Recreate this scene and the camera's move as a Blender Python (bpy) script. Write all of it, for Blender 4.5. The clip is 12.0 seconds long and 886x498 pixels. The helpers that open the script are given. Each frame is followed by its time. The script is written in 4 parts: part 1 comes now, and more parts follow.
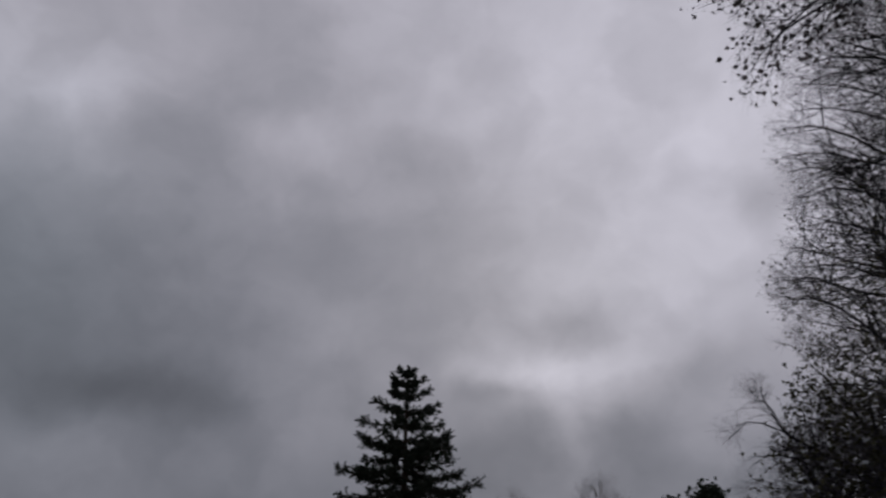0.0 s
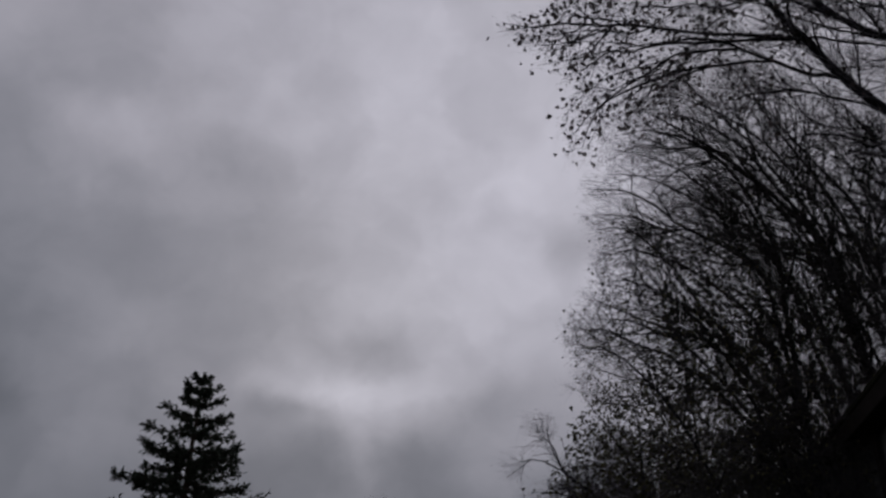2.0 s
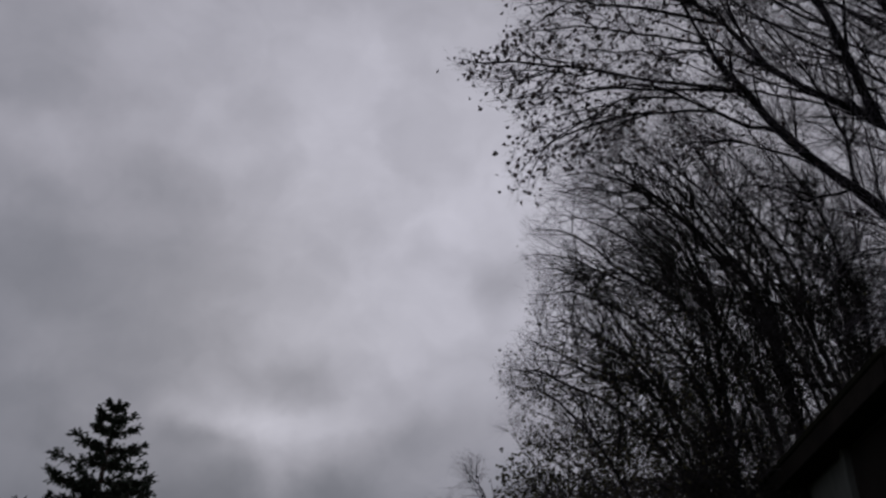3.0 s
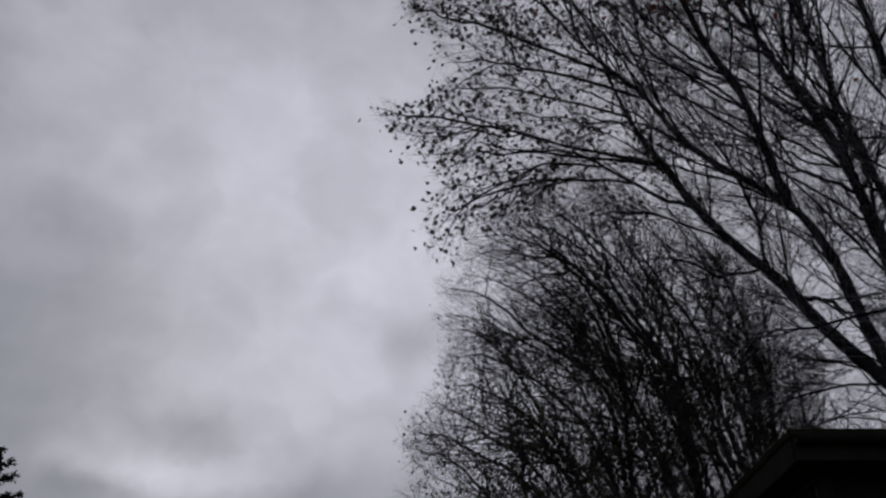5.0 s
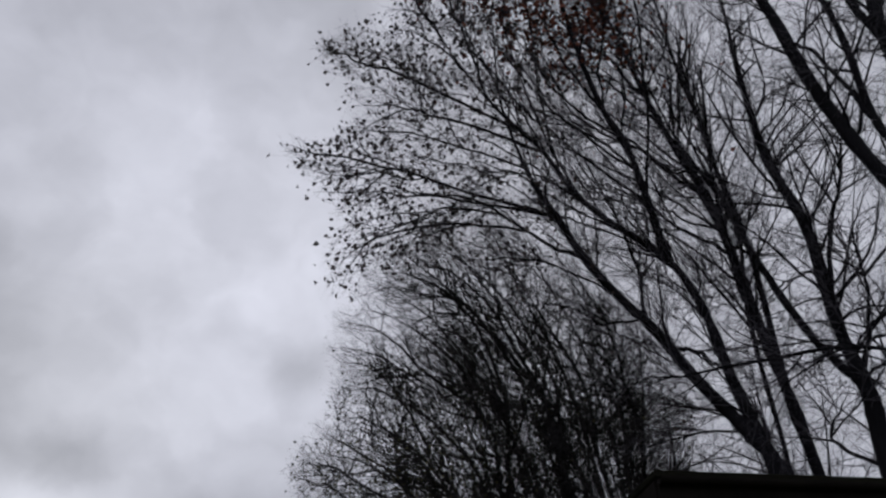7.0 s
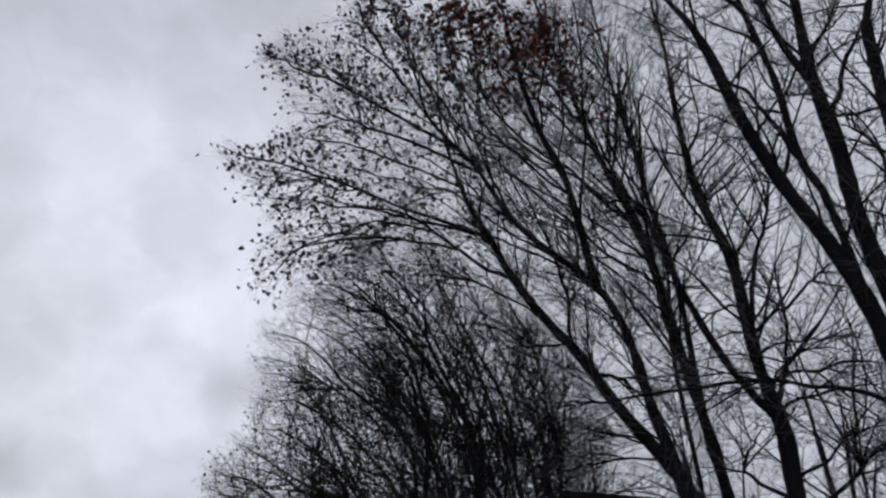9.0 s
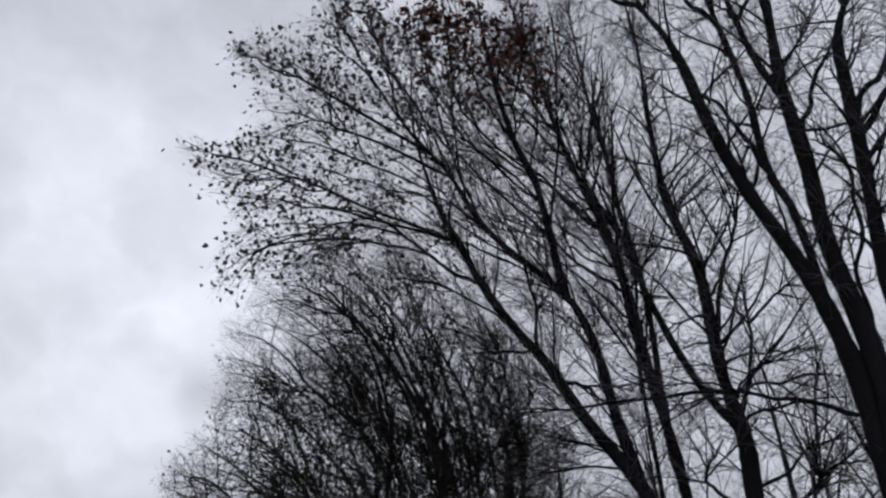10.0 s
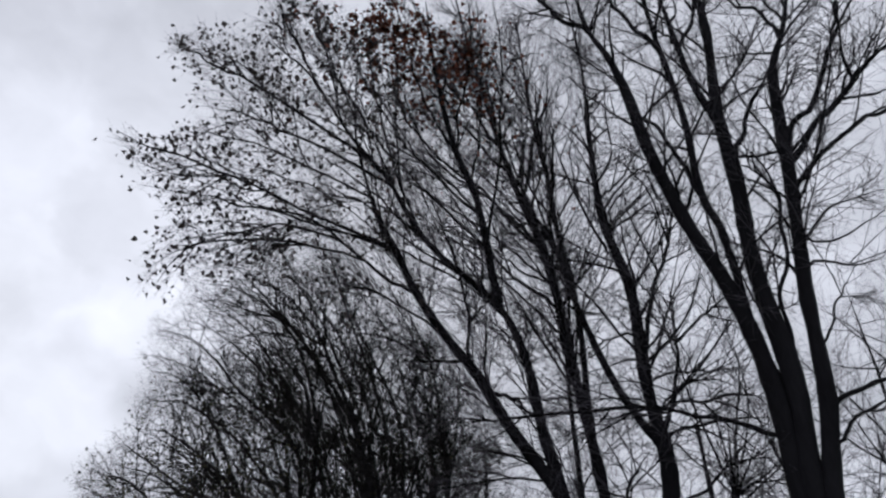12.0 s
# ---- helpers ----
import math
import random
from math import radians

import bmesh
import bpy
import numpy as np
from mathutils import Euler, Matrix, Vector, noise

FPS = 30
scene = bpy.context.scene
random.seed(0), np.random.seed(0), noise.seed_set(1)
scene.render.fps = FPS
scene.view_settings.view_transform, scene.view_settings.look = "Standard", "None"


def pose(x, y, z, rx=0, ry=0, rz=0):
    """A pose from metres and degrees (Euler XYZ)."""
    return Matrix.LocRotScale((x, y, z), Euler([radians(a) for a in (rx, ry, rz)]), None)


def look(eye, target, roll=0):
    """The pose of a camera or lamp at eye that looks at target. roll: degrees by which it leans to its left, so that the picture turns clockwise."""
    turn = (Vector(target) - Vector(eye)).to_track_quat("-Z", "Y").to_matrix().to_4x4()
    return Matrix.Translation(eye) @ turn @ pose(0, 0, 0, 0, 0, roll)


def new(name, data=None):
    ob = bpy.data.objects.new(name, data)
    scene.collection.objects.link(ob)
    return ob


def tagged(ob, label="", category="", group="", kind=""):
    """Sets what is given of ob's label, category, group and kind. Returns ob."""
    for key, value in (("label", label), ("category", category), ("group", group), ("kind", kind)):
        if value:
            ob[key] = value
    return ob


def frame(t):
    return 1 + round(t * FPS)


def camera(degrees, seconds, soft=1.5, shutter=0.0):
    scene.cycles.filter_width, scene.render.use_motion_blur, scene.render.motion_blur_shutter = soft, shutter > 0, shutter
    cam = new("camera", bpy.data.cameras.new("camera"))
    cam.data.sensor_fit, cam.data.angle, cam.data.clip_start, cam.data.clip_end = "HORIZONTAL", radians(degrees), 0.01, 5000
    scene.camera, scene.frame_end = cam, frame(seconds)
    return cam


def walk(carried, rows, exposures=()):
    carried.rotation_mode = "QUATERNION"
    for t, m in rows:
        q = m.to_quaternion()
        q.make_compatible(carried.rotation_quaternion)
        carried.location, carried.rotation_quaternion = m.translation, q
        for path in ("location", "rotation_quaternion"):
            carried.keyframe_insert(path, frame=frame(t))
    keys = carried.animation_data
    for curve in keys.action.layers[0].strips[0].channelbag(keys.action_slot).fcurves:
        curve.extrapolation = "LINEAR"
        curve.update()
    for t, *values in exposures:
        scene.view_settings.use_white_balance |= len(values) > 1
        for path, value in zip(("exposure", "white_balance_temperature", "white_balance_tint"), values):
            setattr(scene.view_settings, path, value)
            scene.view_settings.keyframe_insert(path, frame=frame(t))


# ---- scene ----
cam = camera(54.0, 12.0, soft=2.4, shutter=0.5)
# seconds, x, y, z in metres, then the turn in degrees
ROWS = [
    (0.0, 0.000, -0.000, 1.600, 117.00, 0.00, 0.00),
    (0.5, -0.010, -0.032, 1.584, 116.70, -0.34, -4.22),
    (1.0, -0.023, -0.089, 1.557, 116.86, -0.72, -7.98),
    (1.5, -0.067, -0.134, 1.547, 117.42, -0.76, -11.30),
    (2.0, -0.089, -0.107, 1.568, 118.43, -0.94, -14.24),
    (2.5, -0.143, -0.020, 1.620, 119.56, -0.87, -17.03),
    (3.0, -0.175, 0.130, 1.694, 120.72, -0.85, -19.65),
    (5.0, -0.056, 0.393, 1.870, 124.56, -0.88, -26.37),
    (5.5, -0.063, 0.266, 1.848, 125.31, -0.65, -27.93),
    (6.0, -0.142, 0.181, 1.793, 126.05, -0.19, -30.05),
    (6.5, -0.231, 0.115, 1.736, 126.40, 0.17, -32.14),
    (7.0, -0.268, 0.075, 1.710, 126.66, 0.33, -33.84),
    (9.0, -0.032, 0.073, 1.646, 128.30, -0.03, -38.74),
    (9.5, 0.052, 0.062, 1.630, 128.62, -0.21, -39.83),
    (10.0, 0.153, 0.010, 1.624, 128.85, -0.41, -40.60),
    (10.5, 0.241, -0.032, 1.638, 129.00, -0.60, -41.44),
    (11.0, 0.317, -0.039, 1.627, 129.39, -0.72, -42.37),
    (11.5, 0.341, -0.052, 1.584, 129.71, -0.59, -43.69),
    (12.0, 0.331, -0.058, 1.521, 129.99, -0.34, -44.93),
]
# the clip's camera opens up a little on the way
EXPOSURES = [
    (0.0, 0.0, 6500, 10), (1.5, -0.11, 6500, 10), (3.0, -0.10, 6450, 9), (4.5, 0.04, 6410, 7.5), (6.0, 0.23, 6370, 6),
    (7.5, 0.44, 6330, 4.5), (9.0, 0.60, 6310, 3.5), (11.0, 0.78, 6305, 3), (12.0, 0.81, 6300, 3),
]
walk(cam, [(t, pose(x, y, z, rx, ry, rz)) for t, x, y, z, rx, ry, rz in ROWS], EXPOSURES)


# ---- sky and light ----
class Graph:
    """Small helper that adds shader nodes and links them."""

    def __init__(self, tree):
        self.tree = tree
        tree.nodes.clear()

    def add(self, kind, **values):
        node = self.tree.nodes.new(kind)
        for key, value in values.items():
            setattr(node, key, value)
        return node

    def link(self, a, b):
        self.tree.links.new(a, b)

    def put(self, socket, value):
        if isinstance(value, bpy.types.NodeSocket):
            self.link(value, socket)
        else:
            socket.default_value = value

    def math(self, op, a, b=0.0, c=0.0):
        node = self.add("ShaderNodeMath", operation=op)
        for socket, value in zip(node.inputs, (a, b, c)):
            self.put(socket, value)
        return node.outputs[0]

    def noise(self, vector, scale, detail=4.0, rough=0.5, distort=0.0):
        node = self.add("ShaderNodeTexNoise")
        self.link(vector, node.inputs["Vector"])
        for key, value in (("Scale", scale), ("Detail", detail), ("Roughness", rough), ("Distortion", distort)):
            node.inputs[key].default_value = value
        return node.outputs["Fac"]

    def ramp(self, fac, stops):
        node = self.add("ShaderNodeValToRGB")
        ramp = node.color_ramp
        while len(ramp.elements) < len(stops):
            ramp.elements.new(0.5)
        for e, (at, colour) in zip(ramp.elements, stops):
            e.position, e.color = at, (*colour, 1)
        self.link(fac, node.inputs[0])
        return node.outputs[0]

    def mix(self, fac, a, b, blend="MIX"):
        node = self.add("ShaderNodeMix", data_type="RGBA", blend_type=blend)
        self.put(node.inputs["Factor"], fac)
        self.put(node.inputs[6], a)
        self.put(node.inputs[7], b)
        return node.outputs[2]


SUN_BEARING, SUN_RISE = 38.0, 42.0
# soft cloud masses: bearing, rise, half widths in degrees, brighter (+) or darker (-) in stops
CLOUDS = [
    (-19.6, 19.1, 10.7, 9.1, -1.18), (18.2, 34.3, 12.2, 11.3, 0.50), (8.9, 8.7, 19.8, 5.1, -0.98), (-2.6, 9.7, 5.3, 15.8, -0.26),
    (-32.0, 19.9, 5.4, 7.8, -0.69), (-24.3, 6.7, 13.2, 4.9, -0.58), (-15.6, 47.6, 5.2, 14.3, -0.12), (28.2, 21.9, 17.1, 4.0, 0.18),
    (1.6, 41.1, 6.5, 5.7, 0.08), (22.3, 11.4, 6.3, 6.0, -0.32), (-30.0, 32.7, 6.9, 4.6, 0.12), (-7.8, 28.1, 7.0, 5.0, -0.09),
]
# smaller wisps and rags, in the same terms
WISPS = [
    (-26.6, 34.0, 3.5, 1.5, 0.31), (-19.7, 33.6, 5.7, 2.5, -0.37), (-10.8, 34.0, 4.8, 1.6, 0.24), (-2.4, 33.3, 3.5, 1.5, -0.27),
    (-21.5, 16.6, 6.1, 1.6, -0.48), (-24.0, 12.7, 4.5, 2.2, 0.26), (5.7, 19.2, 5.0, 1.2, 0.36), (8.8, 15.6, 1.5, 2.4, 0.24),
    (2.6, 18.0, 1.9, 0.7, -0.31), (17.0, 18.8, 2.3, 1.3, -0.29), (4.4, 14.5, 3.4, 1.8, -0.31), (13.2, 14.6, 3.0, 1.8, -0.29),
    (8.6, 22.0, 3.9, 1.3, -0.26), (22.7, 28.4, 2.1, 1.3, -0.26),
]


def build_world():
    world = bpy.data.worlds.new("overcast_sky")
    scene.world = world
    world.use_nodes = True
    g = Graph(world.node_tree)
    coord = g.add("ShaderNodeTexCoord").outputs["Generated"]
    warp = g.add("ShaderNodeTexNoise")
    g.link(coord, warp.inputs["Vector"])
    warp.inputs["Scale"].default_value, warp.inputs["Detail"].default_value = 10.0, 6.0
    shift = g.add("ShaderNodeVectorMath", operation="MULTIPLY_ADD")
    g.link(warp.outputs["Color"], shift.inputs[0])
    shift.inputs[1].default_value, shift.inputs[2].default_value = (0.10, 0.10, 0.07), (-0.05, -0.05, -0.035)
    moved = g.add("ShaderNodeVectorMath", operation="ADD")
    g.link(coord, moved.inputs[0])
    g.link(shift.outputs[0], moved.inputs[1])
    parts = g.add("ShaderNodeSeparateXYZ")
    g.link(moved.outputs[0], parts.inputs[0])
    x, y, z = parts.outputs
    way = g.add("ShaderNodeCombineXYZ")
    g.link(g.math("MULTIPLY", g.math("ARCTAN2", x, y), 180 / math.pi), way.inputs[0])
    g.link(g.math("MULTIPLY", g.math("ARCSINE", z), 180 / math.pi), way.inputs[1])
    stops = 0.30

    def patch(b, e, wb, we):
        near = g.add("ShaderNodeVectorMath", operation="MULTIPLY_ADD")
        g.link(way.outputs[0], near.inputs[0])
        near.inputs[1].default_value, near.inputs[2].default_value = (1 / wb, 1 / we, 0), (-b / wb, -e / we, 0)
        dot = g.add("ShaderNodeVectorMath", operation="DOT_PRODUCT")
        g.link(near.outputs[0], dot.inputs[0])
        g.link(near.outputs[0], dot.inputs[1])
        return g.math("POWER", 0.5, dot.outputs["Value"])

    for b, e, wb, we, gain in CLOUDS + [(b, e, wb, we, 1.3 * gain) for b, e, wb, we, gain in WISPS]:
        stops = g.math("MULTIPLY_ADD", patch(b, e, wb, we), gain, stops)
    # the even texture of the cloud sheet, flattened towards the horizon
    flat = g.add("ShaderNodeMapping")
    flat.inputs["Scale"].default_value = (1, 1, 1.4)
    g.link(moved.outputs[0], flat.inputs[0])
    low = g.math("MULTIPLY_ADD", g.noise(flat.outputs[0], 6.0, 6.0, 0.5, 0.2), 0.70, -0.35)
    fine = g.math("MULTIPLY_ADD", g.noise(flat.outputs[0], 19.0, 4.0, 0.5), 0.22, -0.11)
    puff = g.noise(moved.outputs[0], 8.5, 3.0, 0.5, 0.15)
    edge = g.add("ShaderNodeMapRange", interpolation_type="SMOOTHSTEP")
    g.link(puff, edge.inputs["Value"])
    for key, value in (("From Min", 0.36), ("From Max", 0.66), ("To Min", -0.10), ("To Max", 0.10)):
        edge.inputs[key].default_value = value
    stops = g.math("ADD", g.math("ADD", stops, edge.outputs["Result"]), g.math("ADD", low, fine))
    bright = g.math("MULTIPLY", g.math("POWER", 2.0, stops), 0.3)
    # darker cloud is a little bluer
    hue = g.ramp(g.math("MULTIPLY_ADD", stops, 0.5, 0.5), [(0.0, (0.97, 1.0, 1.17)), (0.6, (1.025, 1.0, 1.145))])
    # greyer towards the bright middle, bluer far left: lens tint put into the sky
    grey = g.mix(g.math("MULTIPLY", patch(5.0, 22.0, 10.0, 12.0), 0.4), hue, (1.03, 1.0, 1.06, 1))
    cloud = g.mix(g.math("MULTIPLY", patch(-31.0, 22.0, 8.0, 9.0), 0.6), grey, (0.90, 1.0, 1.16, 1))
    scale = g.add("ShaderNodeVectorMath", operation="SCALE")
    g.link(cloud, scale.inputs[0])
    g.link(bright, scale.inputs["Scale"])
    sky = g.add("ShaderNodeTexSky", sky_type="NISHITA", sun_disc=False, sun_elevation=radians(SUN_RISE), sun_rotation=radians(SUN_BEARING))
    dim = g.mix(1.0, sky.outputs[0], (0.06, 0.06, 0.06, 1), "MULTIPLY")
    mixed = g.mix(0.98, dim, scale.outputs[0])
    back = g.add("ShaderNodeBackground")
    g.link(mixed, back.inputs[0])
    back.inputs[1].default_value = 1.0
    g.link(back.outputs[0], g.add("ShaderNodeOutputWorld").inputs[0])


build_world()
sun = new("sun", bpy.data.lights.new("sun", "SUN"))
sun.data.energy, sun.data.angle, sun.data.color = 0.5, radians(25), (1.0, 0.97, 0.92)
sun.matrix_world = look((math.sin(radians(SUN_BEARING)) * 50, math.cos(radians(SUN_BEARING)) * 50, math.tan(radians(SUN_RISE)) * 50), (0, 0, 0))


# ---- materials ----
def surface(name, dark, light, rough, scale, bump=0.4, fine=6.0, stretch=(1, 1, 1), island=0.0, specular=0.3):
    """A mottled, bumpy surface with broad stains and a fine grain."""
    mat = bpy.data.materials.new(name)
    mat.use_nodes = True
    g = Graph(mat.node_tree)
    coord = g.add("ShaderNodeTexCoord").outputs["Object"]
    place = g.add("ShaderNodeMapping")
    place.inputs["Scale"].default_value = stretch
    g.link(coord, place.inputs[0])
    broad = g.noise(place.outputs[0], scale, 5.0, 0.6)
    grain = g.noise(place.outputs[0], scale * fine, 4.0, 0.65)
    fac = g.math("MULTIPLY_ADD", grain, 0.45, g.math("MULTIPLY_ADD", broad, 0.9, -0.18))
    if island:
        info = g.add("ShaderNodeNewGeometry").outputs["Random Per Island"]
        fac = g.math("ADD", fac, g.math("MULTIPLY_ADD", info, island, -island / 2))
    colour = g.ramp(fac, [(0.2, dark), (0.8, light)])
    bsdf = g.add("ShaderNodeBsdfPrincipled")
    g.link(colour, bsdf.inputs["Base Color"])
    g.put(bsdf.inputs["Roughness"], g.math("MULTIPLY_ADD", grain, 0.2, rough - 0.1))
    bsdf.inputs["Specular IOR Level"].default_value = specular
    relief = g.add("ShaderNodeBump")
    relief.inputs["Strength"].default_value, relief.inputs["Distance"].default_value = bump, 0.02
    g.link(grain, relief.inputs["Height"])
    g.link(relief.outputs[0], bsdf.inputs["Normal"])
    g.link(bsdf.outputs[0], g.add("ShaderNodeOutputMaterial").inputs[0])
    return mat


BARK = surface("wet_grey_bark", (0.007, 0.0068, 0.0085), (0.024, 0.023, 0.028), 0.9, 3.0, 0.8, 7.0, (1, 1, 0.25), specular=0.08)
TWIG = surface("dark_twig_bark", (0.046, 0.043, 0.053), (0.135, 0.124, 0.148), 0.9, 2.0, 0.2, 6.0, specular=0.1)
# darker copy of TWIG with the thicket's shade put into the colour
THICKET_TWIG = surface("shaded_thicket_twigs", (0.018, 0.017, 0.019), (0.055, 0.051, 0.056), 0.9, 2.0, 0.2, 6.0, specular=0.1)
DULL_LEAF = surface("dull_withered_leaf", (0.026, 0.023, 0.026), (0.095, 0.076, 0.080), 0.75, 1.5, 0.2, 9.0, island=0.7, specular=0.12)
HEDGE_LEAF = surface("dark_olive_leaf", (0.016, 0.016, 0.009), (0.065, 0.060, 0.032), 0.7, 1.5, 0.2, 9.0, island=0.7, specular=0.15)
LEAF = surface("withered_brown_leaf", (0.060, 0.022, 0.017), (0.200, 0.068, 0.048), 0.75, 1.5, 0.2, 9.0, island=0.9, specular=0.12)
SPRUCE_BARK = surface("spruce_bark", (0.014, 0.010, 0.008), (0.045, 0.032, 0.026), 0.9, 3.0, 0.6, 7.0, (1, 1, 0.3), specular=0.1)
NEEDLE = surface("dark_needles", (0.007, 0.011, 0.008), (0.022, 0.031, 0.021), 0.7, 1.2, 0.1, 8.0, island=0.5, specular=0.1)
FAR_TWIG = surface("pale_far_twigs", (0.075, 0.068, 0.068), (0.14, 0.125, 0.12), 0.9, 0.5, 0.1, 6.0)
FAR_NEEDLE = surface("pine_needles", (0.010, 0.015, 0.010), (0.028, 0.038, 0.025), 0.7, 0.6, 0.1, 8.0, island=0.5, specular=0.1)
GRASS = surface("winter_grass", (0.030, 0.040, 0.016), (0.075, 0.085, 0.035), 0.95, 0.25, 0.5, 30.0)
ROOFING = surface("mossy_dark_roofing", (0.006, 0.006, 0.005), (0.018, 0.018, 0.012), 0.95, 2.2, 0.6, 9.0, specular=0.03)
WALLING = surface("grey_painted_boards", (0.05, 0.055, 0.055), (0.10, 0.105, 0.10), 0.85, 1.4, 0.25, 10.0, (1, 1, 0.2), specular=0.1)
FASCIA = surface("near_black_wood", (0.006, 0.005, 0.005), (0.02, 0.017, 0.015), 0.8, 2.0, 0.3, 9.0, specular=0.05)


# ---- building blocks ----
def polar(bearing, distance, height):
    """A place in the plan by compass bearing from north (+y), distance and height."""
    a = radians(bearing)
    return np.array((distance * math.sin(a), distance * math.cos(a), height))


def mesh_from(name, verts, faces, material, smooth=True):
    """A mesh from arrays: faces is an (n, k) array of corners."""
    verts, faces = np.asarray(verts, np.float32), np.asarray(faces, np.int32)
    me = bpy.data.meshes.new(name)
    n, k = faces.shape
    me.vertices.add(len(verts))
    me.vertices.foreach_set("co", verts.ravel())
    me.loops.add(n * k)
    me.loops.foreach_set("vertex_index", faces.ravel())
    me.polygons.add(n)
    me.polygons.foreach_set("loop_start", np.arange(0, n * k, k, dtype=np.int32))
    me.polygons.foreach_set("use_smooth", np.full(n, smooth))
    me.update(calc_edges=True)
    me.materials.append(material)
    return me


def thing(name, at, label, category, group="", kind=""):
    ob = new(name)
    ob.empty_display_size = 0.2
    ob.matrix_world = Matrix.Translation(Vector(at))
    return tagged(ob, label, category, group, kind)


def under(parent, name, me, label="", kind=""):
    """Links a mesh in world coordinates as a part of parent."""
    ob = new(name, me)
    ob.parent = parent
    at = parent.matrix_world.copy() if parent.parent is None else parent.parent.matrix_world.copy()
    ob.matrix_parent_inverse = at.inverted()
    return tagged(ob, label, kind=kind)


def part(name, bm, material, parent, label=""):
    me = bpy.data.meshes.new(name)
    bm.to_mesh(me)
    bm.free()
    me.materials.append(material)
    return under(parent, name, me, label)


def unit(v):
    return v / np.maximum(np.linalg.norm(v, axis=-1, keepdims=True), 1e-9)


def tubes(points, radii, sides, keep=None):
    """Round tubes along n lines of s points; keep drops the pieces past a line's end."""
    n, s, _ = points.shape
    tan = np.empty_like(points)
    tan[:, 1:-1] = points[:, 2:] - points[:, :-2]
    tan[:, 0], tan[:, -1] = points[:, 1] - points[:, 0], points[:, -1] - points[:, -2]
    tan = unit(tan)
    ref = np.where(np.abs(tan[:, :1, 2:]) > 0.9, np.array((1.0, 0, 0)), np.array((0, 0, 1.0)))
    u = unit(np.cross(tan, np.broadcast_to(ref, tan.shape)))
    v = np.cross(tan, u)
    a = np.linspace(0, 2 * np.pi, sides, endpoint=False)
    ring = points[:, :, None] + radii[:, :, None, None] * (np.cos(a)[:, None] * u[:, :, None] + np.sin(a)[:, None] * v[:, :, None])
    idx = np.arange(n * s * sides).reshape(n, s, sides)
    nxt = np.roll(idx, -1, axis=2)
    quad = np.stack((idx[:, :-1], nxt[:, :-1], nxt[:, 1:], idx[:, 1:]), axis=-1)
    ring, quad = ring.reshape(-1, 3), (quad if keep is None else quad[keep]).reshape(-1, 4)
    used = np.unique(quad)
    turn = np.zeros(len(ring), np.int64)
    turn[used] = np.arange(len(used))
    return ring[used], turn[quad]


def smooth_line(stations, count):
    """A rounded line through the stations."""
    p = np.array(stations)
    chord = np.diff(p, axis=0)
    gap = np.linalg.norm(chord, axis=1)[:, None]
    way = chord / gap
    tangent = np.concatenate([way[:1], (way[:-1] * gap[1:] + way[1:] * gap[:-1]) / (gap[1:] + gap[:-1]), way[-1:]])
    t = np.linspace(0, len(p) - 1 - 1e-6, count)
    i, f = t.astype(int), (t % 1)[:, None]
    bow = (f ** 3 - 2 * f ** 2 + f) * tangent[i] + (f ** 3 - f ** 2) * tangent[i + 1]
    return p[i] + chord[i] * (3 * f ** 2 - 2 * f ** 3) + gap[i] * bow


class Crown:
    """Where a crown reaches: a set of soft ellipsoids with an uneven edge."""

    def __init__(self, *blobs, ragged=0.12):
        self.blobs, self.ragged = [(np.array(c), np.array(r)) for c, r in blobs], ragged

    def holds(self, p, rng, reach=1.0):
        worth = np.full(p.shape[:-1], 9.0)
        for c, r in self.blobs:
            worth = np.minimum(worth, np.sqrt((((p - c) / r) ** 2).sum(-1)))
        edge = reach + self.ragged * np.clip(rng.standard_normal(p.shape[0]), -2, 1.0)
        return worth < edge.reshape(-1, *([1] * (worth.ndim - 1)))


def crown_along(stems, wide, tip, low=4.2, flat=0.9, ragged=0.12):
    """A crown that follows its limbs: a soft blob round every station above low, narrower towards the limb's end."""
    blobs = []
    for _, _, *stations in stems:
        line = smooth_line([polar(*s) for s in stations], 3 * len(stations))
        for k, p in enumerate(line):
            if p[2] > low:
                r = wide + (tip - wide) * k / (len(line) - 1)
                blobs.append((p, (r, r, r * flat)))
    return Crown(*blobs, ragged=ragged)


